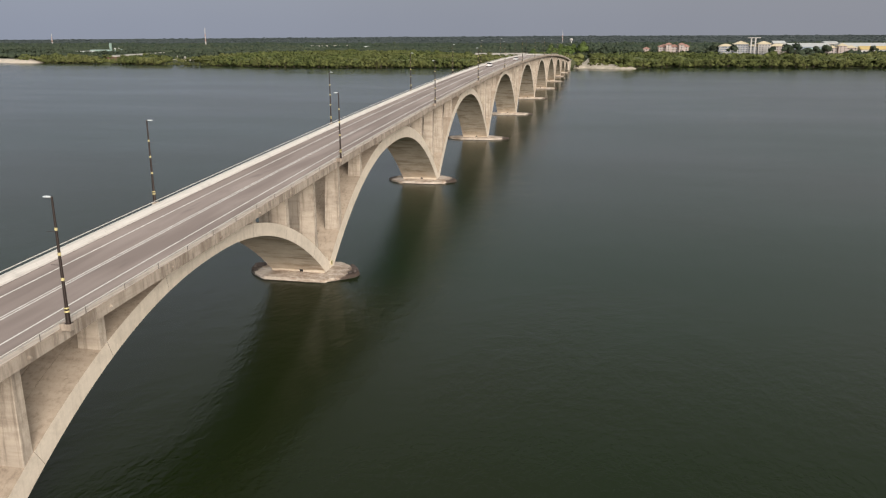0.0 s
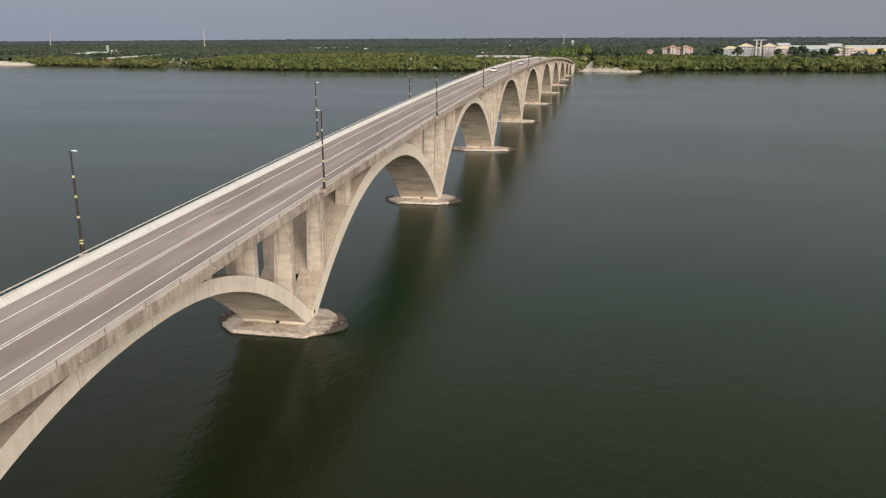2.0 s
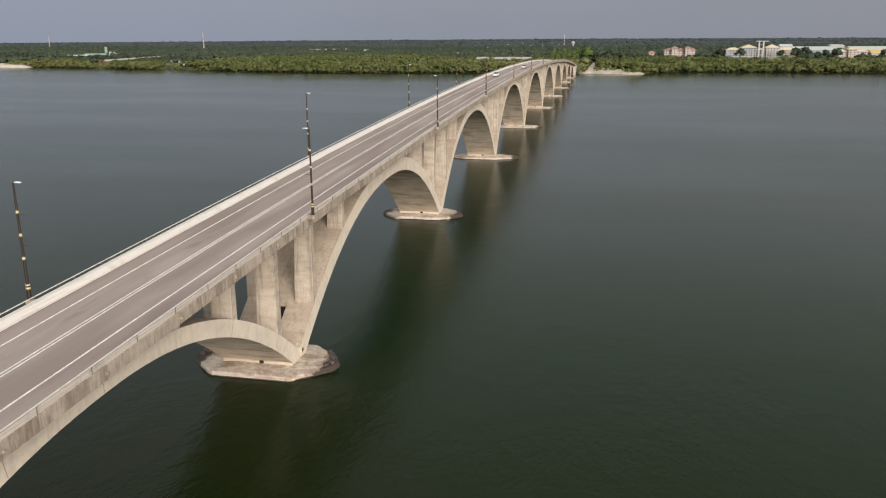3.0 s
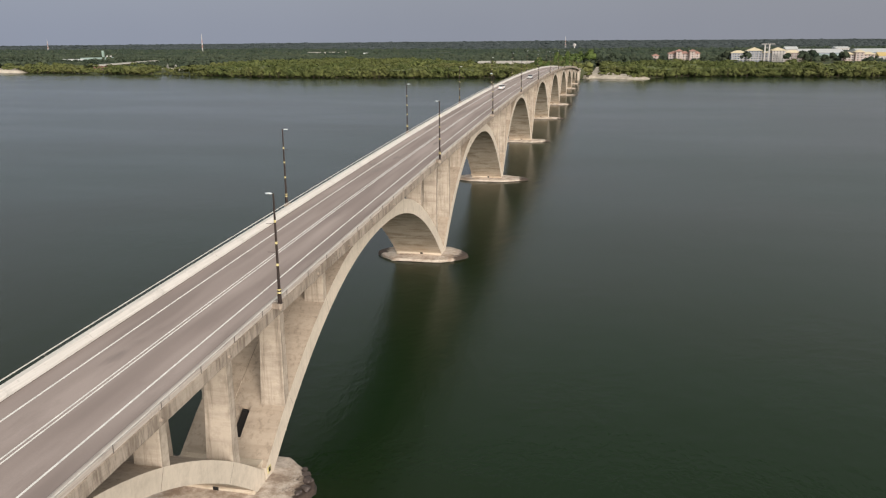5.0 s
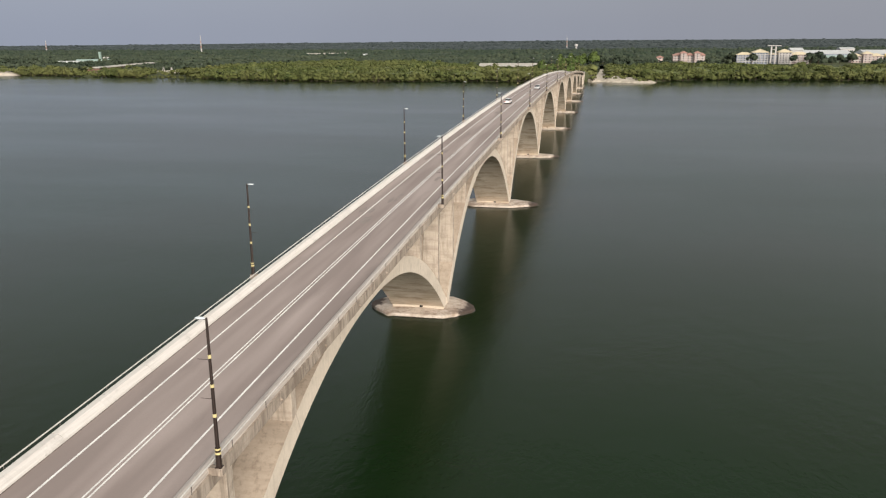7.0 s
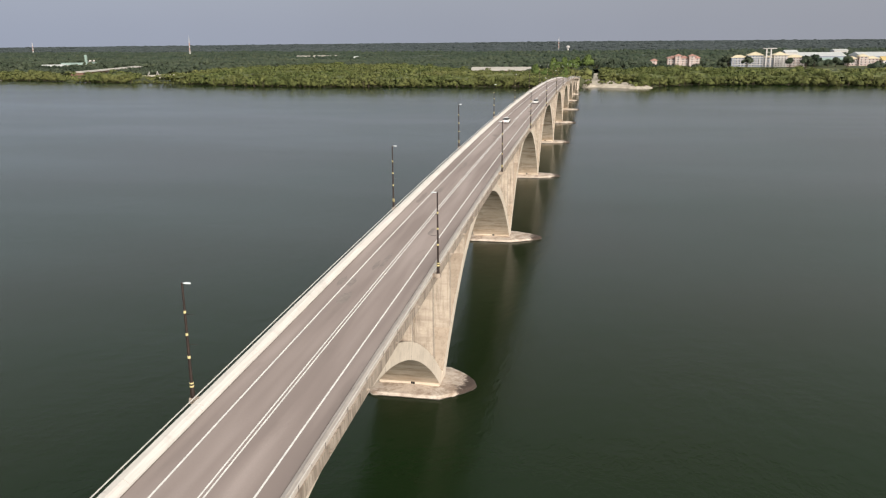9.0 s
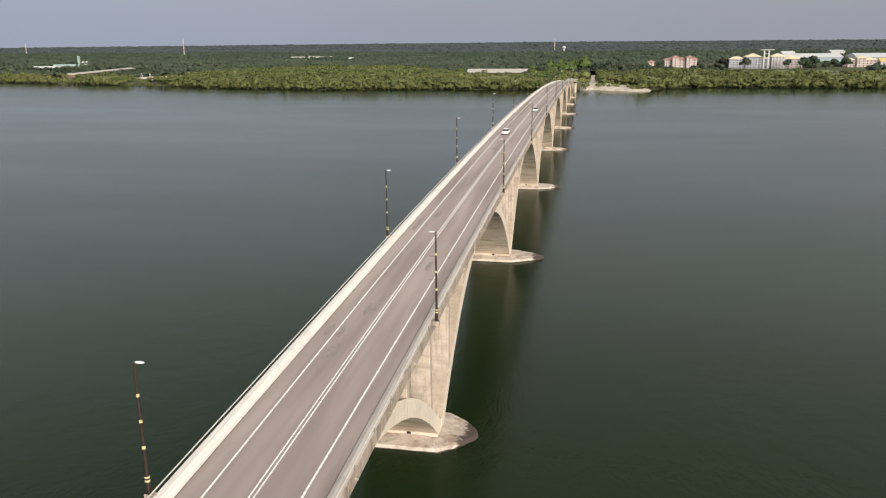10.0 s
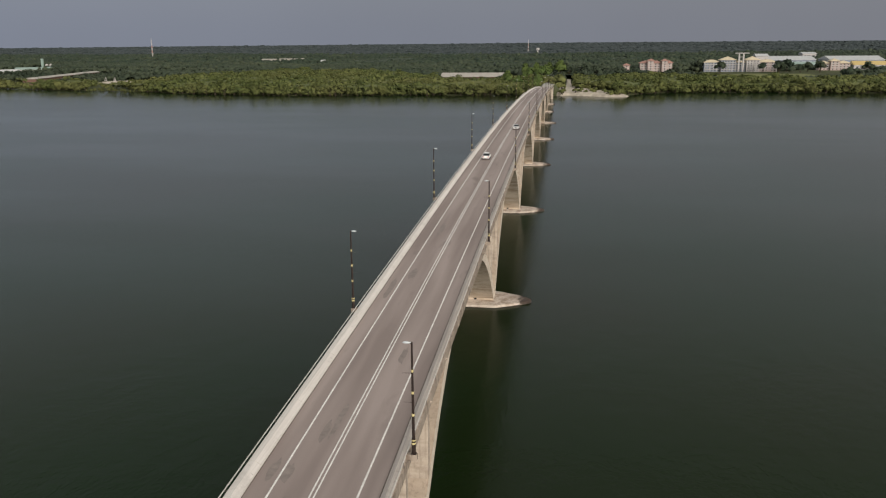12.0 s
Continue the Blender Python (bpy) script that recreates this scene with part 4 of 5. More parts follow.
def canopy(name, d0, d1, cell, height, mat, label, inside):
    """A lumpy leaf surface that closes the gaps below the crowns."""
    verts, faces, at = [], [], {}

    def corner(i, k):
        if (i, k) not in at:
            x = i * cell
            d = d0 + k * cell
            at[i, k] = len(verts)
            y = shore(x) + d
            verts.append((x + 0.3 * cell * noise.noise(Vector((i * 0.7, k * 0.7, 1))), y + 0.3 * cell * noise.noise(Vector((i * 0.7, k * 0.7, 7))), rise(d) + height * (1 + 0.35 * noise.noise(Vector((i * 0.45, k * 0.45, 3))))))
        return at[i, k]

    for i in range(int(-4400 / cell), int(2700 / cell)):
        x = i * cell
        s = shore(x)
        for k in range(int((d1 - d0) / cell)):
            d = d0 + k * cell
            if s + d < 4850 and seen(x, s + d, 60) and inside(x, d) and not any(open_ground(x + a * cell, s + d + b * cell) for a in (0, 1) for b in (0, 1)):
                faces.append((corner(i, k), corner(i + 1, k), corner(i + 1, k + 1), corner(i, k + 1)))
    return tagged(link_mesh(name, verts, faces, mat, smooth=True), label, "trees", kind="stuff")


canopy("mangrove_undergrowth", 4, 470, 6.0, 6.2, MANGROVE, "dense low mangrove leaves below the crowns", lambda x, d: d < belt(x))
canopy("plantation_undergrowth", 10, 1500, 13.0, 4.0, FOREST, "dense dark leaves below the plantation crowns", lambda x, d: d >= belt(x))
canopy("distant_undergrowth", 1500, 4200, 34.0, 5.0, HAZED_LEAF, "dense haze-tinted leaves below the distant crowns", lambda x, d: True)
low = [p for p in scatter(4, 470, 8.2) if p[2] < belt(p[0])]
domes("mangrove_crowns", [p for p in low if p[2] > 16], 3.9, 6.6, 0.85, MANGROVE, "rounded olive green mangrove crowns", 0.25)
woods("mangrove_wood", low, 140, 6.2, 8.6, 0.105, MANGROVE, "dense olive green mangrove leaves behind the shore")
mid = [p for p in scatter(10, 700, 7.4) if p[2] >= belt(p[0])]
domes("plantation_wood", mid, 4.2, 6.8, 0.8, FOREST, "dark green plantation trees in the distance")
mid = [p for p in mid if p[2] < 420]
woods("plantation_leaves", mid, 8, 4.6, 7.2, 0.3, FOREST, "ragged leaves of the plantation trees")
domes("plantation_wood_beyond", scatter(700, 1700, 11.0), 5.4, 7.2, 0.8, FOREST, "dark green wooded plain in the distance", 0.6)
domes("distant_wood", scatter(1700, 4250, 21.0), 11.5, 6.0, 0.2, HAZED_LEAF, "dull dark haze-tinted forest reaching to the horizon", 0.25)

patch("sand_beach", [(-8, 752), (8, 749), (20, 752), (38, 742), (58, 731), (71, 733), (72, 745), (60, 772), (42, 808), (30, 860), (20, 900), (10, 890), (2, 830), (-8, 780)], 3.0, DAMP, "pale sand beach beside the bridge end", "beach")
patch("dirt_path", [(15, 810), (23, 810), (22, 880), (22, 1000), (16, 1000), (16, 880)], 3.9, SAND, "pale dirt path leading inland from the beach", "path")
patch("sand_bank", [(-900, 905), (-840, 893), (-780, 880), (-715, 866), (-706, 876), (-716, 908), (-780, 950), (-900, 985)], 3.3, SAND, "long pale sand bank on the far shore", "beach")

# ---- buildings on the far bank ----
WHITE = plain("off_white_render", (0.44, 0.42, 0.41), 0.8, 0, 0.15, 0.3)
PINK = plain("faded_pink_render", (0.42, 0.335, 0.31), 0.8, 0, 0.15, 0.3)
RED_TILE = plain("dull_red_roof_tiles", (0.34, 0.19, 0.155), 0.8, 0, 0.25, 0.5)
YELLOW_TILE = plain("faded_yellow_roof_tiles", (0.56, 0.48, 0.34), 0.8, 0, 0.2, 0.4)
ORANGE = plain("orange_roof_sheeting", (0.50, 0.37, 0.15), 0.6, 0, 0.15, 0.3)
SHEET = plain("pale_metal_roof_sheeting", (0.45, 0.46, 0.46), 0.6, 0.0, 0.15, 0.3)
BLUE = plain("pale_blue_grey_render", (0.27, 0.30, 0.36), 0.8, 0, 0.15, 0.3)
TEAL = plain("sea_green_sheet_steel", (0.27, 0.36, 0.32), 0.5, 0.1, 0.15, 0.5)
GLASS = plain("dark_window_glass", (0.06, 0.07, 0.08), 0.2, 0, 0.3, 0.5)
RUST = plain("brown_weathered_timber", (0.17, 0.10, 0.075), 0.9, 0, 0.35, 0.8)
RED_PAINT = plain("red_mast_paint", (0.38, 0.23, 0.20), 0.6, 0, 0.15, 1.0)
TIN = plain("dull_tan_roof_sheeting", (0.40, 0.37, 0.33), 0.7, 0, 0.3, 0.2)
GREY_ROAD = plain("pale_grey_road", (0.36, 0.34, 0.31), 0.9, 0, 0.2, 0.3)


def hip_roof(bm, x0, x1, y0, y1, z, h, over=1.5):
    x0, x1, y0, y1 = x0 - over, x1 + over, y0 - over, y1 + over
    w = min(x1 - x0, y1 - y0) / 2
    base = [bm.verts.new(p) for p in ((x0, y0, z), (x1, y0, z), (x1, y1, z), (x0, y1, z))]
    low = [bm.verts.new((v.co.x, v.co.y, z - 0.35)) for v in base]
    if x1 - x0 >= y1 - y0:
        ridge = [bm.verts.new((x0 + w, (y0 + y1) / 2, z + h)), bm.verts.new((x1 - w + 0.01, (y0 + y1) / 2, z + h))]
        bm.faces.new((base[0], base[1], ridge[1], ridge[0]))
        bm.faces.new((base[2], base[3], ridge[0], ridge[1]))
        bm.faces.new((base[1], base[2], ridge[1]))
        bm.faces.new((base[3], base[0], ridge[0]))
    else:
        ridge = [bm.verts.new(((x0 + x1) / 2, y0 + w, z + h)), bm.verts.new(((x0 + x1) / 2, y1 - w, z + h))]
        bm.faces.new((base[0], base[1], ridge[0]))
        bm.faces.new((base[1], base[2], ridge[1], ridge[0]))
        bm.faces.new((base[2], base[3], ridge[1]))
        bm.faces.new((base[3], base[0], ridge[0], ridge[1]))
    for i in range(4):
        bm.faces.new((low[i], low[(i + 1) % 4], base[(i + 1) % 4], base[i]))
    bm.faces.new(low[::-1])


def gable_roof(bm, x0, x1, y0, y1, z, h, over=1.0):
    x0, x1, y0, y1 = x0 - over, x1 + over, y0 - over, y1 + over
    m = (y0 + y1) / 2
    v = [bm.verts.new(p) for p in ((x0, y0, z), (x0, m, z + h), (x0, y1, z), (x0, y1, z - 0.3), (x0, y0, z - 0.3), (x1, y0, z), (x1, m, z + h), (x1, y1, z), (x1, y1, z - 0.3), (x1, y0, z - 0.3))]
    for f in ((0, 1, 2, 3, 4), (9, 8, 7, 6, 5), (0, 5, 6, 1), (1, 6, 7, 2), (2, 7, 8, 3), (3, 8, 9, 4), (4, 9, 5, 0)):
        bm.faces.new([v[i] for i in f])


def windows(parent, x0, x1, y, z0, storeys, step, storey=3.2):
    """Window panes set in the near wall, each an object on one mesh."""
    bm = bmesh.new()
    box(bm, -0.75, 0.75, -0.06, 0.06, -0.75, 0.75)
    me = None
    n = max(1, int((x1 - x0) / step))
    for f in range(storeys):
        for k in range(n):
            m = pose(x0 + (k + 0.5) * (x1 - x0) / n, y, z0 + 1.7 + f * storey)
            if me is None:
                ob = part("window", bm, GLASS, parent)
                me = ob.data
                ob.matrix_basis = m
            else:
                share("window", me, m, parent)


def block(parent, x0, x1, y0, y1, z0, storeys, wall, roof, roof_h, step=4.0, storey=3.2, ledges=True):
    top = z0 + storeys * storey
    bm = bmesh.new()
    box(bm, x0, x1, y0, y1, z0 - 2, top)
    part("wall", bm, wall, parent)
    bm = bmesh.new()
    hip_roof(bm, x0, x1, y0, y1, top + 0.35, roof_h)
    part("roof", bm, roof, parent)
    if ledges:
        for f in range(1, storeys):
            bm = bmesh.new()
            box(bm, x0 + 0.5, x1 - 0.5, y0 - 0.9, y0 + 0.05, z0 + f * storey - 0.12, z0 + f * storey + 0.75)
            part("balcony", bm, WHITE, parent)
    windows(parent, x0 + 0.5, x1 - 0.5, y0 - 0.04, z0, storeys, step, storey)


GZ = 3.0
flats = new("apartment_building")
block(flats, 118, 133, 1190, 1206, GZ, 4, PINK, RED_TILE, 3.2)
block(flats, 128, 136, 1184, 1190, GZ, 5, PINK, RED_TILE, 2.4)
block(flats, 136.2, 147, 1190, 1206, GZ, 4, PINK, RED_TILE, 3.2)
block(flats, 147.2, 155, 1184, 1192, GZ, 5, PINK, RED_TILE, 2.4)
block(flats, 155.2, 162, 1190, 1206, GZ, 4, PINK, RED_TILE, 3.0)
tagged(flats, "pink and white apartment building with red roofs behind the mangroves", "building")

resort = new("hotel_building")
block(resort, 208, 230, 1208, 1224, GZ, 4, BLUE, YELLOW_TILE, 3.4, 3.6)
block(resort, 230.2, 250, 1203, 1222, GZ, 5, BLUE, YELLOW_TILE, 4.6, 3.6)
block(resort, 250.2, 263.8, 1206, 1220, GZ, 4, BLUE, YELLOW_TILE, 2.6, 3.6)
block(resort, 264, 282, 1203, 1222, GZ, 5, WHITE, YELLOW_TILE, 4.6, 3.6)
block(resort, 282.2, 306, 1208, 1224, GZ, 4, PINK, YELLOW_TILE, 3.4, 3.6)
for k in range(20):
    x = 209.5 + k * 5.0
    if not 251 < x < 262:
        bm = bmesh.new()
        box(bm, x - 0.3, x + 0.3, 1201.2, 1201.8, GZ - 2, GZ + 12.6, 0.03)
        part("verandah_post", bm, WHITE, resort)
for x in (253.0, 259.0):
    bm = bmesh.new()
    box(bm, x - 0.9, x + 0.9, 1199, 1201, GZ - 2, 28, 0.05)
    part("tower_shaft", bm, WHITE, resort, "white tower shaft")
for z in (8, 13, 18, 23):
    bm = bmesh.new()
    box(bm, 254.3, 257.7, 1199.4, 1201.6, z, z + 0.6)
    part("tower_beam", bm, WHITE, resort)
bm = bmesh.new()
box(bm, 248, 266, 1197.5, 1203.5, 28, 29.0, 0.1)
part("tower_top", bm, WHITE, resort, "flat white tower canopy")
tagged(resort, "large white and blue hotel with yellow roofs and a white tower", "building")


def hall(name, x0, x1, y0, y1, z0, eave, h, wall, roof, label, doors=True):
    ob = new(name)
    bm = bmesh.new()
    box(bm, x0, x1, y0, y1, z0 - 2, eave)
    part("wall", bm, wall, ob)
    bm = bmesh.new()
    gable_roof(bm, x0, x1, y0, y1, eave + 0.3, h)
    part("roof", bm, roof, ob)
    if doors:
        n = max(2, int((x1 - x0) / 9))
        for k in range(n):
            bm = bmesh.new()
            c = x0 + (k + 0.5) * (x1 - x0) / n
            box(bm, c - 1.6, c + 1.6, y0 - 0.08, y0 + 0.04, z0 + 1.0, z0 + (eave - z0) * 0.7)
            part("window", bm, GLASS, ob)
    return tagged(ob, label, "building")


hall("hall", 380, 452, 1400, 1450, GZ, 6, 4, BLUE, TEAL, "low hall with a pale green metal roof")
hall("hall", 361, 440, 1500, 1570, GZ, 11, 6, BLUE, SHEET, "long pale hall with a light metal roof")
hall("hall", 455, 540, 1470, 1540, GZ, 11.5, 6, BLUE, SHEET, "long pale hall with a light blue metal roof")
hall("hall", 341, 361, 1500, 1525, GZ, 17.5, 4, WHITE, SHEET, "small white hall with a metal roof")
hall("hall", 525, 553, 1900, 1935, GZ, 14, 3, WHITE, SHEET, "far white hall among dark trees")
villas = new("hotel_building")
block(villas, 374, 388, 1250, 1264, GZ, 3, PINK, YELLOW_TILE, 3.5)
block(villas, 388.3, 400, 1246, 1260, GZ, 4, PINK, YELLOW_TILE, 3.5)
block(villas, 400.3, 416, 1250, 1264, GZ, 3, PINK, YELLOW_TILE, 3.5)
tagged(villas, "white and pink low hotel wing with yellow roofs", "building")
hall("hall", 425, 470, 1262, 1285, GZ, 10, 5, WHITE, ORANGE, "low hall with a bright orange roof")
hut = new("house")
block(hut, 96, 104, 1195, 1203, GZ, 3, PINK, RED_TILE, 2.5, ledges=False)
tagged(hut, "small pink house with a red roof", "house")
for spot, length, width, eave, wall, roof, label in (((-868, 1262, 0), 56, 30, 8.0, WHITE, TEAL, "low warehouse with a sea-green roof"), ((-862, 1185, 0), 34, 12, 7.0, WHITE, SHEET, "low white warehouse beside dark trees")):
    h = hall("warehouse", -length / 2, length / 2, -width / 2, width / 2, GZ, eave, 3, wall, roof, label)
    h.matrix_basis = pose(*spot, 0, 0, 33)
h = hall("long_shed", -118, 118, -8, 8, GZ, 6.5, 1.6, RUST, TIN, "very long open timber shed with a tan roof", False)
h.matrix_basis = pose(-676, 1055, 0, 0, 0, 103)
plant = new("silo_tower")
bm = bmesh.new()
box(bm, -1021, -1017, 1500, 1504, 0, 20.5, 0.2)
part("tower_body", bm, TEAL, plant)
tagged(plant, "tall sea-green sheet steel plant tower", "tower")
for x in (-995.0, -986.0):
    tank = new("storage_tank")
    bm = bmesh.new()
    tube(bm, [((x, 1480, 1), 3.0), ((x, 1480, 9.5), 3.0), ((x, 1480, 11), 0.6)], 16)
    part("tank_body", bm, WHITE, tank)
    tagged(tank, "white upright storage tank beside the plant", "tank", "storage tanks")


def build_mast(x, y, z0, h, w):
    mast = new("radio_mast")
    n = 7
    for k in range(n):
        a, b = k / n, (k + 1) / n
        bm = bmesh.new()
        wa, wb = w * (1 - 0.75 * a), w * (1 - 0.75 * b)
        za, zb = z0 + h * a, z0 + h * b
        for sx, sy in ((-1, -1), (1, -1), (1, 1), (-1, 1)):
            vs = []
            for ww, z in ((wa, za), (wb, zb)):
                vs.append([bm.verts.new((x + sx * ww + dx, y + sy * ww + dy, z)) for dx, dy in ((-0.26, -0.26), (0.26, -0.26), (0.26, 0.26), (-0.26, 0.26))])
            for i in range(4):
                bm.faces.new((vs[0][i], vs[0][(i + 1) % 4], vs[1][(i + 1) % 4], vs[1][i]))
        for s, t in ((1, -1), (-1, 1)):
            p, q = Vector((x + s * wa, y - wa, za)), Vector((x + t * wb, y - wb, zb))
            vs = [bm.verts.new(c) for c in (p + Vector((-0.25, 0, 0)), p + Vector((0.25, 0, 0)), q + Vector((0.25, 0, 0)), q + Vector((-0.25, 0, 0)), p + Vector((-0.25, 0.4, 0)), p + Vector((0.25, 0.4, 0)), q + Vector((0.25, 0.4, 0)), q + Vector((-0.25, 0.4, 0)))]
            for f in ((0, 1, 2, 3), (4, 5, 6, 7), (0, 1, 5, 4), (1, 2, 6, 5), (2, 3, 7, 6), (3, 0, 4, 7)):
                bm.faces.new([vs[i] for i in f])
        box(bm, x - wb, x + wb, y - wb, y + wb, zb - 0.4, zb)
        part("mast_section", bm, RED_PAINT if k in (2, 4) else WHITE, mast, "red mast section" if k in (2, 4) else "white mast section")
    bm = bmesh.new()
    tube(bm, [((x, y, z0 + h), 0.4), ((x, y, z0 + h * 1.12), 0.2)], 6)
    part("antenna", bm, WHITE, mast)
    return tagged(mast, "red and white lattice radio mast above the forest", "mast", "radio masts")


build_mast(-1200, 2282, 5, 51, 1.3)
build_mast(-2132, 2800, 4, 41, 1.8)
build_mast(-116, 2800, 4, 40, 1.5)
tower = new("water_tower")
bm = bmesh.new()
tube(bm, [((-77, 2600, 2), 2.0), ((-77, 2600, 15), 2.0), ((-77, 2600, 17), 5.0), ((-77, 2600, 22), 5.5), ((-77, 2600, 23.5), 2.0)], 16)
part("tank_body", bm, WHITE, tower)
tagged(tower, "white mushroom water tower far in the forest", "water tower")

# small works and sheds by the water
jetty = new("timber_shed")
bm = bmesh.new()
box(bm, -599, -589, 868, 876, 0, 3.0, 0.1)
part("wall", bm, RUST, jetty)
bm = bmesh.new()
gable_roof(bm, -599, -589, 868, 876, 3.2, 1.2)
part("roof", bm, RUST, jetty)
bm = bmesh.new()
box(bm, -601, -586, 860, 867.6, 0.2, 1.0, 0.1)
part("landing", bm, SAND, jetty, "pale landing stage")
tagged(jetty, "brown timber shed with a landing at the water", "shed")
for k, y in enumerate((945, 975, 1005)):
    hall("shed", -128 - 4 * k, -48 - 3 * k, y, y + 20, GZ, 8.0, 2.0, RUST, TIN, "long low tan-roofed shed in a clearing", False)
for k, (x, y) in enumerate(((-675, 1800), (-640, 1818), (-612, 1835))):
    hall("shed", x, x + 30, y, y + 12, GZ, 9.5, 1.6, TIN, TIN, "distant low tan shed among trees", False)
hall("house", -491, -482, 1655, 1663, GZ, 9.0, 2.5, WHITE, SHEET, "small white house among trees", False)
patch("lawn", [(185, 1325), (228, 1300), (232, 1340), (190, 1375)], 3.4, LAWN, "pale dry lawn beside the hotel", "lawn")
patch("lawn_far", [(-26, 1630), (52, 1620), (54, 1730), (-24, 1740)], 3.4, LAWN, "pale open field beyond the bridge end", "field")
patch("lawn_front", [(172, 960), (240, 935), (330, 945), (352, 1040), (330, 1140), (250, 1150), (180, 1120)], 3.6, LAWN, "dry mown lawn behind the mangroves", "lawn")
for x in (-556, -544):
    frame_ob = new("derrick")
    bm = bmesh.new()
    for s in (-1, 1):
        tube(bm, [((x + s * 2.0, 956, 1), 0.3), ((x + s * 0.3, 957, 7.5), 0.25)], 5)
    part("leg_pair", bm, WHITE, frame_ob)
    bm = bmesh.new()
    box(bm, x - 1.4, x + 1.4, 955.7, 956.2, 4.0, 4.4)
    part("cross_bar", bm, WHITE, frame_ob)
    tagged(frame_ob, "white A-shaped steel frame on the sandy landing", "derrick", "steel frames on the landing")
patch("sand_bank_inlet", [(-562, 935), (-500, 878), (-462, 868), (-466, 905), (-520, 988), (-548, 978)], 3.4, SAND, "sandy landing behind low bushes", "beach")
APPROACH = ((712, level(712) - 0.46), (740, 9.4), (770, 8.8), (810, 7.8), (870, 4.6), (940, 3.9), (1400, 3.9))
tagged(link_mesh("road", [(x, y, z) for y, z in APPROACH for x in (-5.2, 5.2)], [(2 * k, 2 * k + 1, 2 * k + 3, 2 * k + 2) for k in range(len(APPROACH) - 1)], GREY_ROAD), "pale road leading away from the bridge end", "road", kind="structure")
bm = bmesh.new()
vs = [[bm.verts.new((s * w, y, z)) for s, w, z in ((-1, 5.8 + 0.8 * h, 0.5), (-1, 5.6, h - 0.15), (1, 5.6, h - 0.15), (1, 5.8 + 0.8 * h, 0.5))] for y, h in ((746, 1.6), (764, 8.7)) + APPROACH[2:6]]
for a, b in zip(vs, vs[1:]):
    for k in range(3):
        bm.faces.new((a[k], a[k + 1], b[k + 1], b[k]))
bm.faces.new(vs[0])
tagged(part("embankment", bm, GROUND), "grassy earth embankment under the bridge approach", "embankment", kind="structure")

# bright trees by the bridge end and dark ones before the hotel
big = build_tree("broad_tree", 20.0, 9.5, 1100, BRIGHT, "tall bright green tree beside the bridge end", "bright trees at the bridge end", leaf=1.15)
spots = [(-12, 775), (-18, 800), (-12, 830), (-30, 810), (-42, 830), (-14, 870), (-28, 880), (-46, 880), (-10, 930), (-26, 950), (-8, 985), (-20, 1010), (8, 1040), (-6, 1065), (-34, 1020)]
big.matrix_basis = pose(*spots[0], 3.2) @ Matrix.Scale(0.5, 4)
for i, (x, y) in enumerate(spots[1:]):
    t = copy_thing(big, pose(0, 0, 0))
    t.matrix_basis = pose(x, y, 3.2, 0, 0, 70 * i) @ Matrix.Scale((0.5 + 0.0015 * (y - 775)) * (0.92 + 0.07 * (i % 4)), 4)
shade = build_tree("broad_tree", 14.0, 7.0, 420, FOREST, "dark round tree in front of the hotel", "dark trees round the hotel", leaf=1.2)
spots = [(34, 950), (42, 970), (31, 985), (52, 1000), (40, 1030), (30, 1050), (281, 1180), (300, 1170), (315, 1190), (330, 1180), (345, 1200), (352, 1170), (205, 1215), (196, 1225), (365, 1210), (222, 1160), (290, 1130), (178, 1230), (430, 1220), (19, 1047), (10, 1051), (28, 1051)]
shade.matrix_basis = pose(*spots[0], 3.0)
for i, (x, y) in enumerate(spots[1:]):
    t = copy_thing(shade, pose(0, 0, 0))
    t.matrix_basis = pose(x, y, 3.0, 0, 0, 50 * i) @ Matrix.Scale(0.8 + 0.14 * (i % 4), 4)
bush = build_tree("shore_bush", 5.0, 3.2, 160, MANGROVE, "low green bush on the sand beach", "bushes on the beach")
spots = [(25, 757), (34, 755), (41, 752), (50, 745), (57, 742), (44, 770), (30, 760), (54, 752), (63, 740), (38, 764), (12, 748), (14, 756), (13, 746), (11, 752), (14, 762), (-11, 742), (-12, 748)]
bush.matrix_basis = pose(*spots[0], 1.8)
for i, (x, y) in enumerate(spots[1:]):
    t = copy_thing(bush, pose(0, 0, 0))
    t.matrix_basis = pose(x, y, 1.8, 0, 0, 60 * i) @ Matrix.Scale(0.7 + 0.15 * (i % 3), 4)

# taller bushes close the edge of the wood behind the beach and along the path
edge = [(34 + 34.5 * math.cos(radians(a)), 772 + 34.5 * math.sin(radians(a))) for a in range(8, 172, 11) if not 100 < a < 128] + [(19 + d, y) for y in range(822, 1040, 17) for d in (-9.5, 9.5)] + [(13, 1052), (19, 1055), (25, 1052)]
for i, (x, y) in enumerate(edge):
    t = copy_thing(bush, pose(0, 0, 0))
    t.matrix_basis = pose(x, y, rise(y - shore(x)), 0, 0, 83 * i) @ Matrix.Scale(1.25 + 0.14 * (i % 4), 4)
    tagged(t, "dense green bush at the edge of the mangrove wood", "bush", "bushes at the edge of the wood")

for i, (x, y) in enumerate(((36, 807), (44, 805), (51, 801), (58, 795), (63, 788), (67, 780), (70, 771))):
    t = copy_thing(protos[i % 6], pose(0, 0, 0))
    t.matrix_basis = pose(x, y, rise(y - shore(x)), 0, 0, 61 * i) @ Matrix.Scale(0.72 + 0.08 * (i % 3), 4)

# ---- cars on the bridge ----
SILVER = plain("silver_car_paint", (0.62, 0.62, 0.62), 0.3, 0.3, 0.05, 2.0)
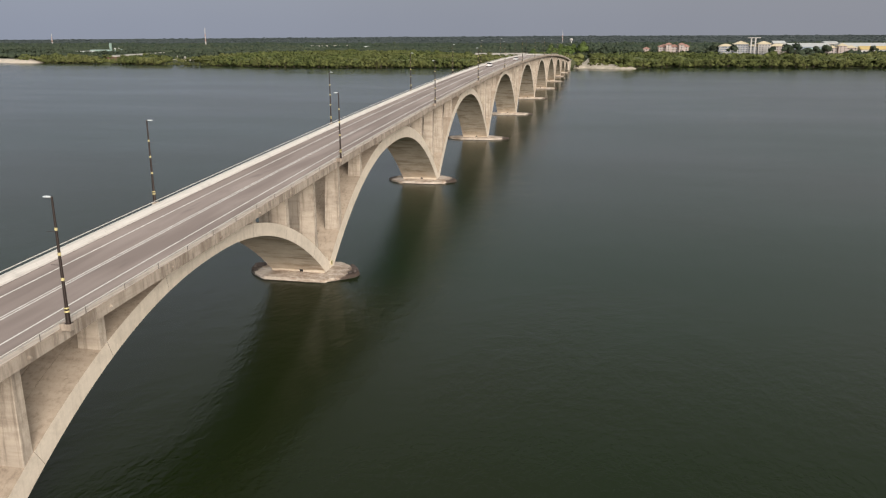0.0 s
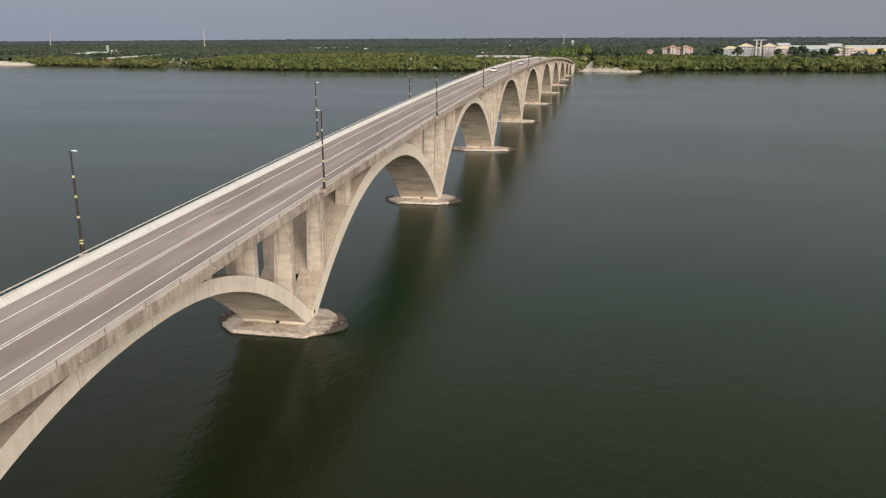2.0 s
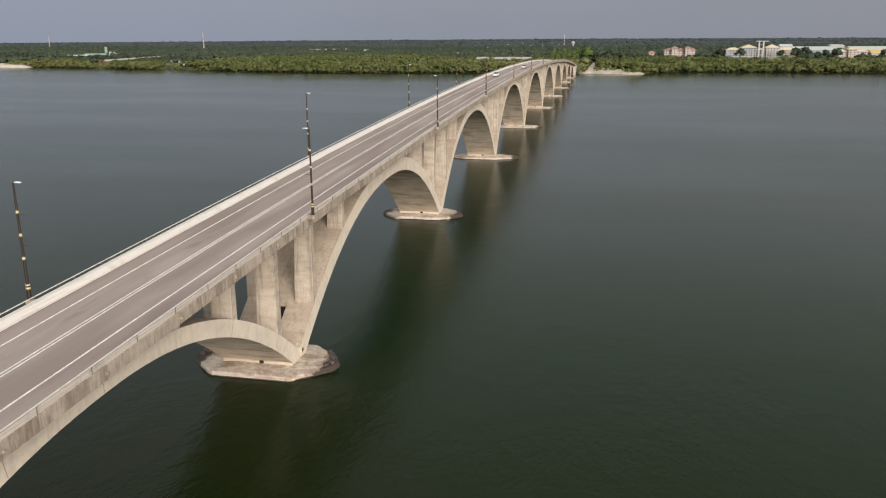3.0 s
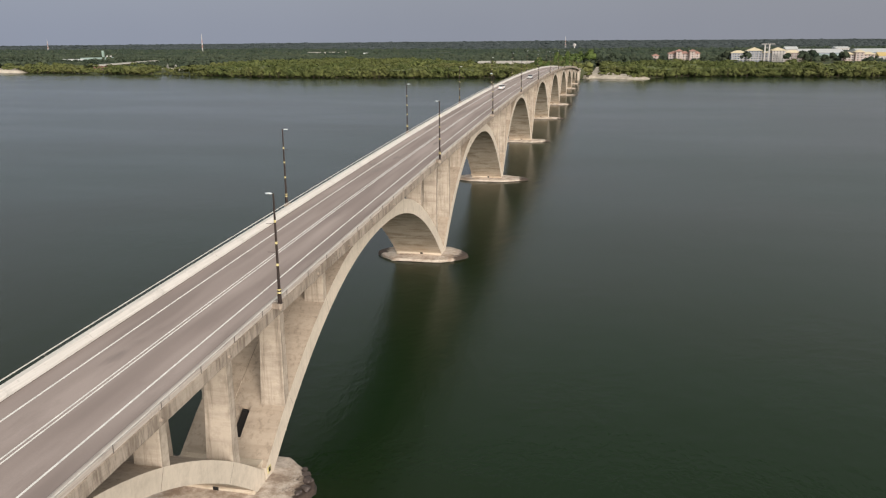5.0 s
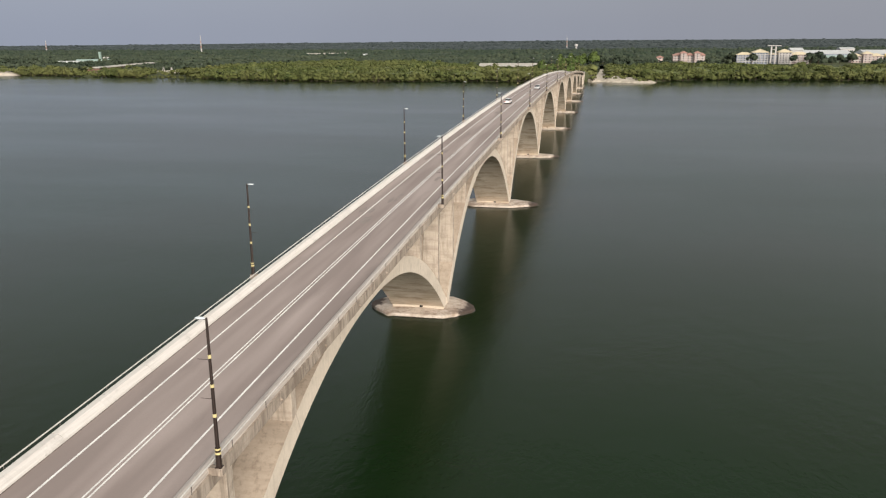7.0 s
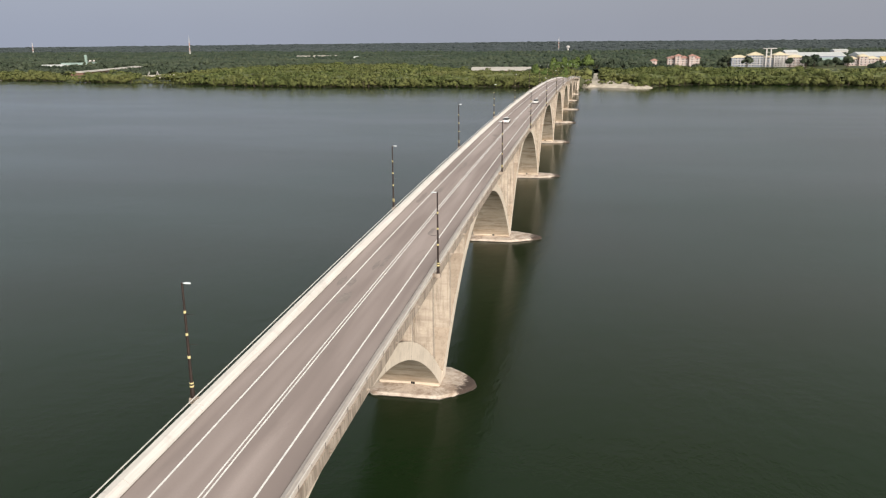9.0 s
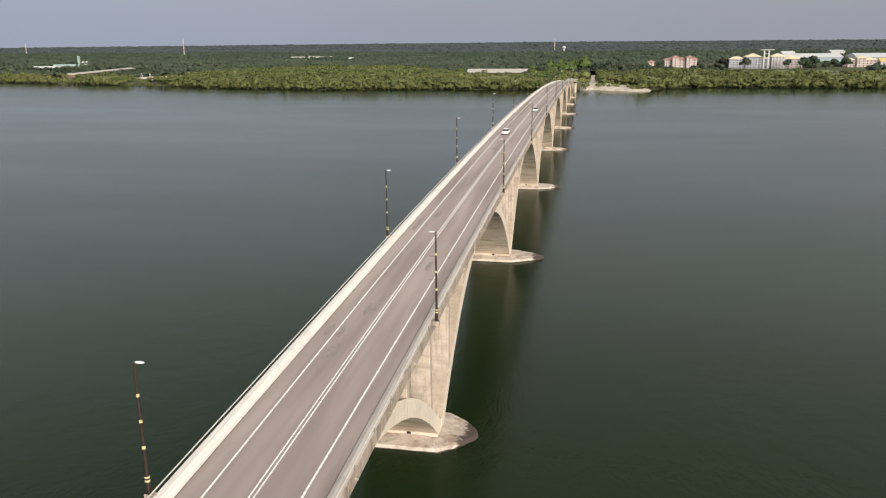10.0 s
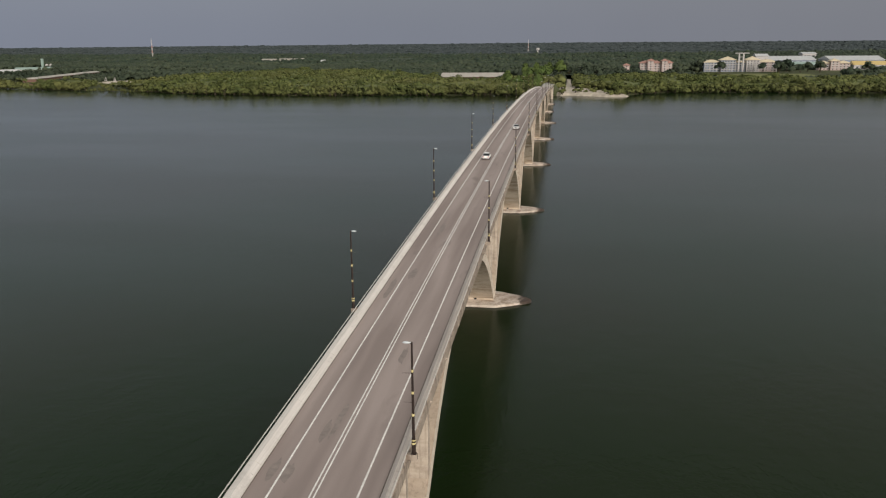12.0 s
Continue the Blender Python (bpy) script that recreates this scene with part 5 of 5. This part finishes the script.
CAR_WHITE = plain("white_car_paint", (0.78, 0.78, 0.77), 0.3, 0.0, 0.05, 2.0)
CAR_GLASS = plain("dark_car_glass", (0.02, 0.022, 0.025), 0.1, 0.0, 0.2, 2.0)
RUBBER = plain("black_rubber", (0.02, 0.02, 0.02), 0.8, 0.0, 0.2, 4.0)
LAMP_RED = plain("red_tail_light", (0.4, 0.02, 0.02), 0.3, 0.0, 0.1, 2.0)
LAMP_CLEAR = plain("clear_headlight", (0.7, 0.7, 0.68), 0.2, 0.0, 0.1, 2.0)


def build_car(paint, label):
    car = new("car")
    side = [(-2.1, 0.35), (-2.15, 0.75), (-2.05, 0.92), (-1.55, 0.98), (1.0, 0.98), (1.95, 0.82), (2.1, 0.6), (2.08, 0.32)]
    bm = bmesh.new()
    rings = [[bm.verts.new((sx * (0.84 - (0.08 if z > 0.9 else 0)), y, z)) for y, z in side] for sx in (-1, 1)]
    n = len(side)
    for k in range(n):
        bm.faces.new((rings[0][k], rings[0][(k + 1) % n], rings[1][(k + 1) % n], rings[1][k]))
    bm.faces.new(rings[0])
    bm.faces.new(rings[1][::-1])
    bmesh.ops.bevel(bm, geom=bm.edges[:], offset=0.05, segments=1, affect="EDGES")
    part("car_body", bm, paint, car)
    bm = bmesh.new()
    lo = [bm.verts.new((x, y, 0.97)) for x, y in ((-0.76, -1.75), (0.76, -1.75), (0.76, 1.05), (-0.76, 1.05))]
    hi = [bm.verts.new((x, y, 1.42)) for x, y in ((-0.6, -1.1), (0.6, -1.1), (0.6, 0.35), (-0.6, 0.35))]
    for k in range(4):
        bm.faces.new((lo[k], lo[(k + 1) % 4], hi[(k + 1) % 4], hi[k]))
    bm.faces.new(lo[::-1])
    bm.faces.new(hi)
    part("window_glass", bm, CAR_GLASS, car, "dark car windows")
    bm = bmesh.new()
    box(bm, -0.62, 0.62, -1.12, 0.37, 1.415, 1.47, 0.03)
    part("car_roof", bm, paint, car)
    for sx in (-1, 1):
        for y in (-1.3, 1.3):
            bm = bmesh.new()
            tube(bm, [((0, 0, -0.1), 0.3), ((0, 0, 0.1), 0.3)], 14)
            bmesh.ops.rotate(bm, verts=bm.verts, matrix=Matrix.Rotation(math.pi / 2, 3, "Y"))
            bmesh.ops.translate(bm, verts=bm.verts, vec=(sx * 0.78, y, 0.3))
            part("wheel", bm, RUBBER, car, "black tyre")
        bm = bmesh.new()
        box(bm, sx * 0.6 - 0.16, sx * 0.6 + 0.16, -2.17, -2.1, 0.66, 0.84)
        part("tail_light", bm, LAMP_RED, car)
        bm = bmesh.new()
        box(bm, sx * 0.6 - 0.16, sx * 0.6 + 0.16, 2.0, 2.11, 0.56, 0.7)
        part("headlight", bm, LAMP_CLEAR, car)
    return tagged(car, label, "car")


slope = math.degrees(math.atan((level(203) - level(199)) / 4))
build_car(CAR_WHITE, "white saloon car driving away on the bridge").matrix_basis = pose(-1.6, 201, level(201) - 0.435, slope)
build_car(SILVER, "silver saloon car on the other lane of the bridge").matrix_basis = pose(1.7, 262, level(262) - 0.435, 0, 0, 180)
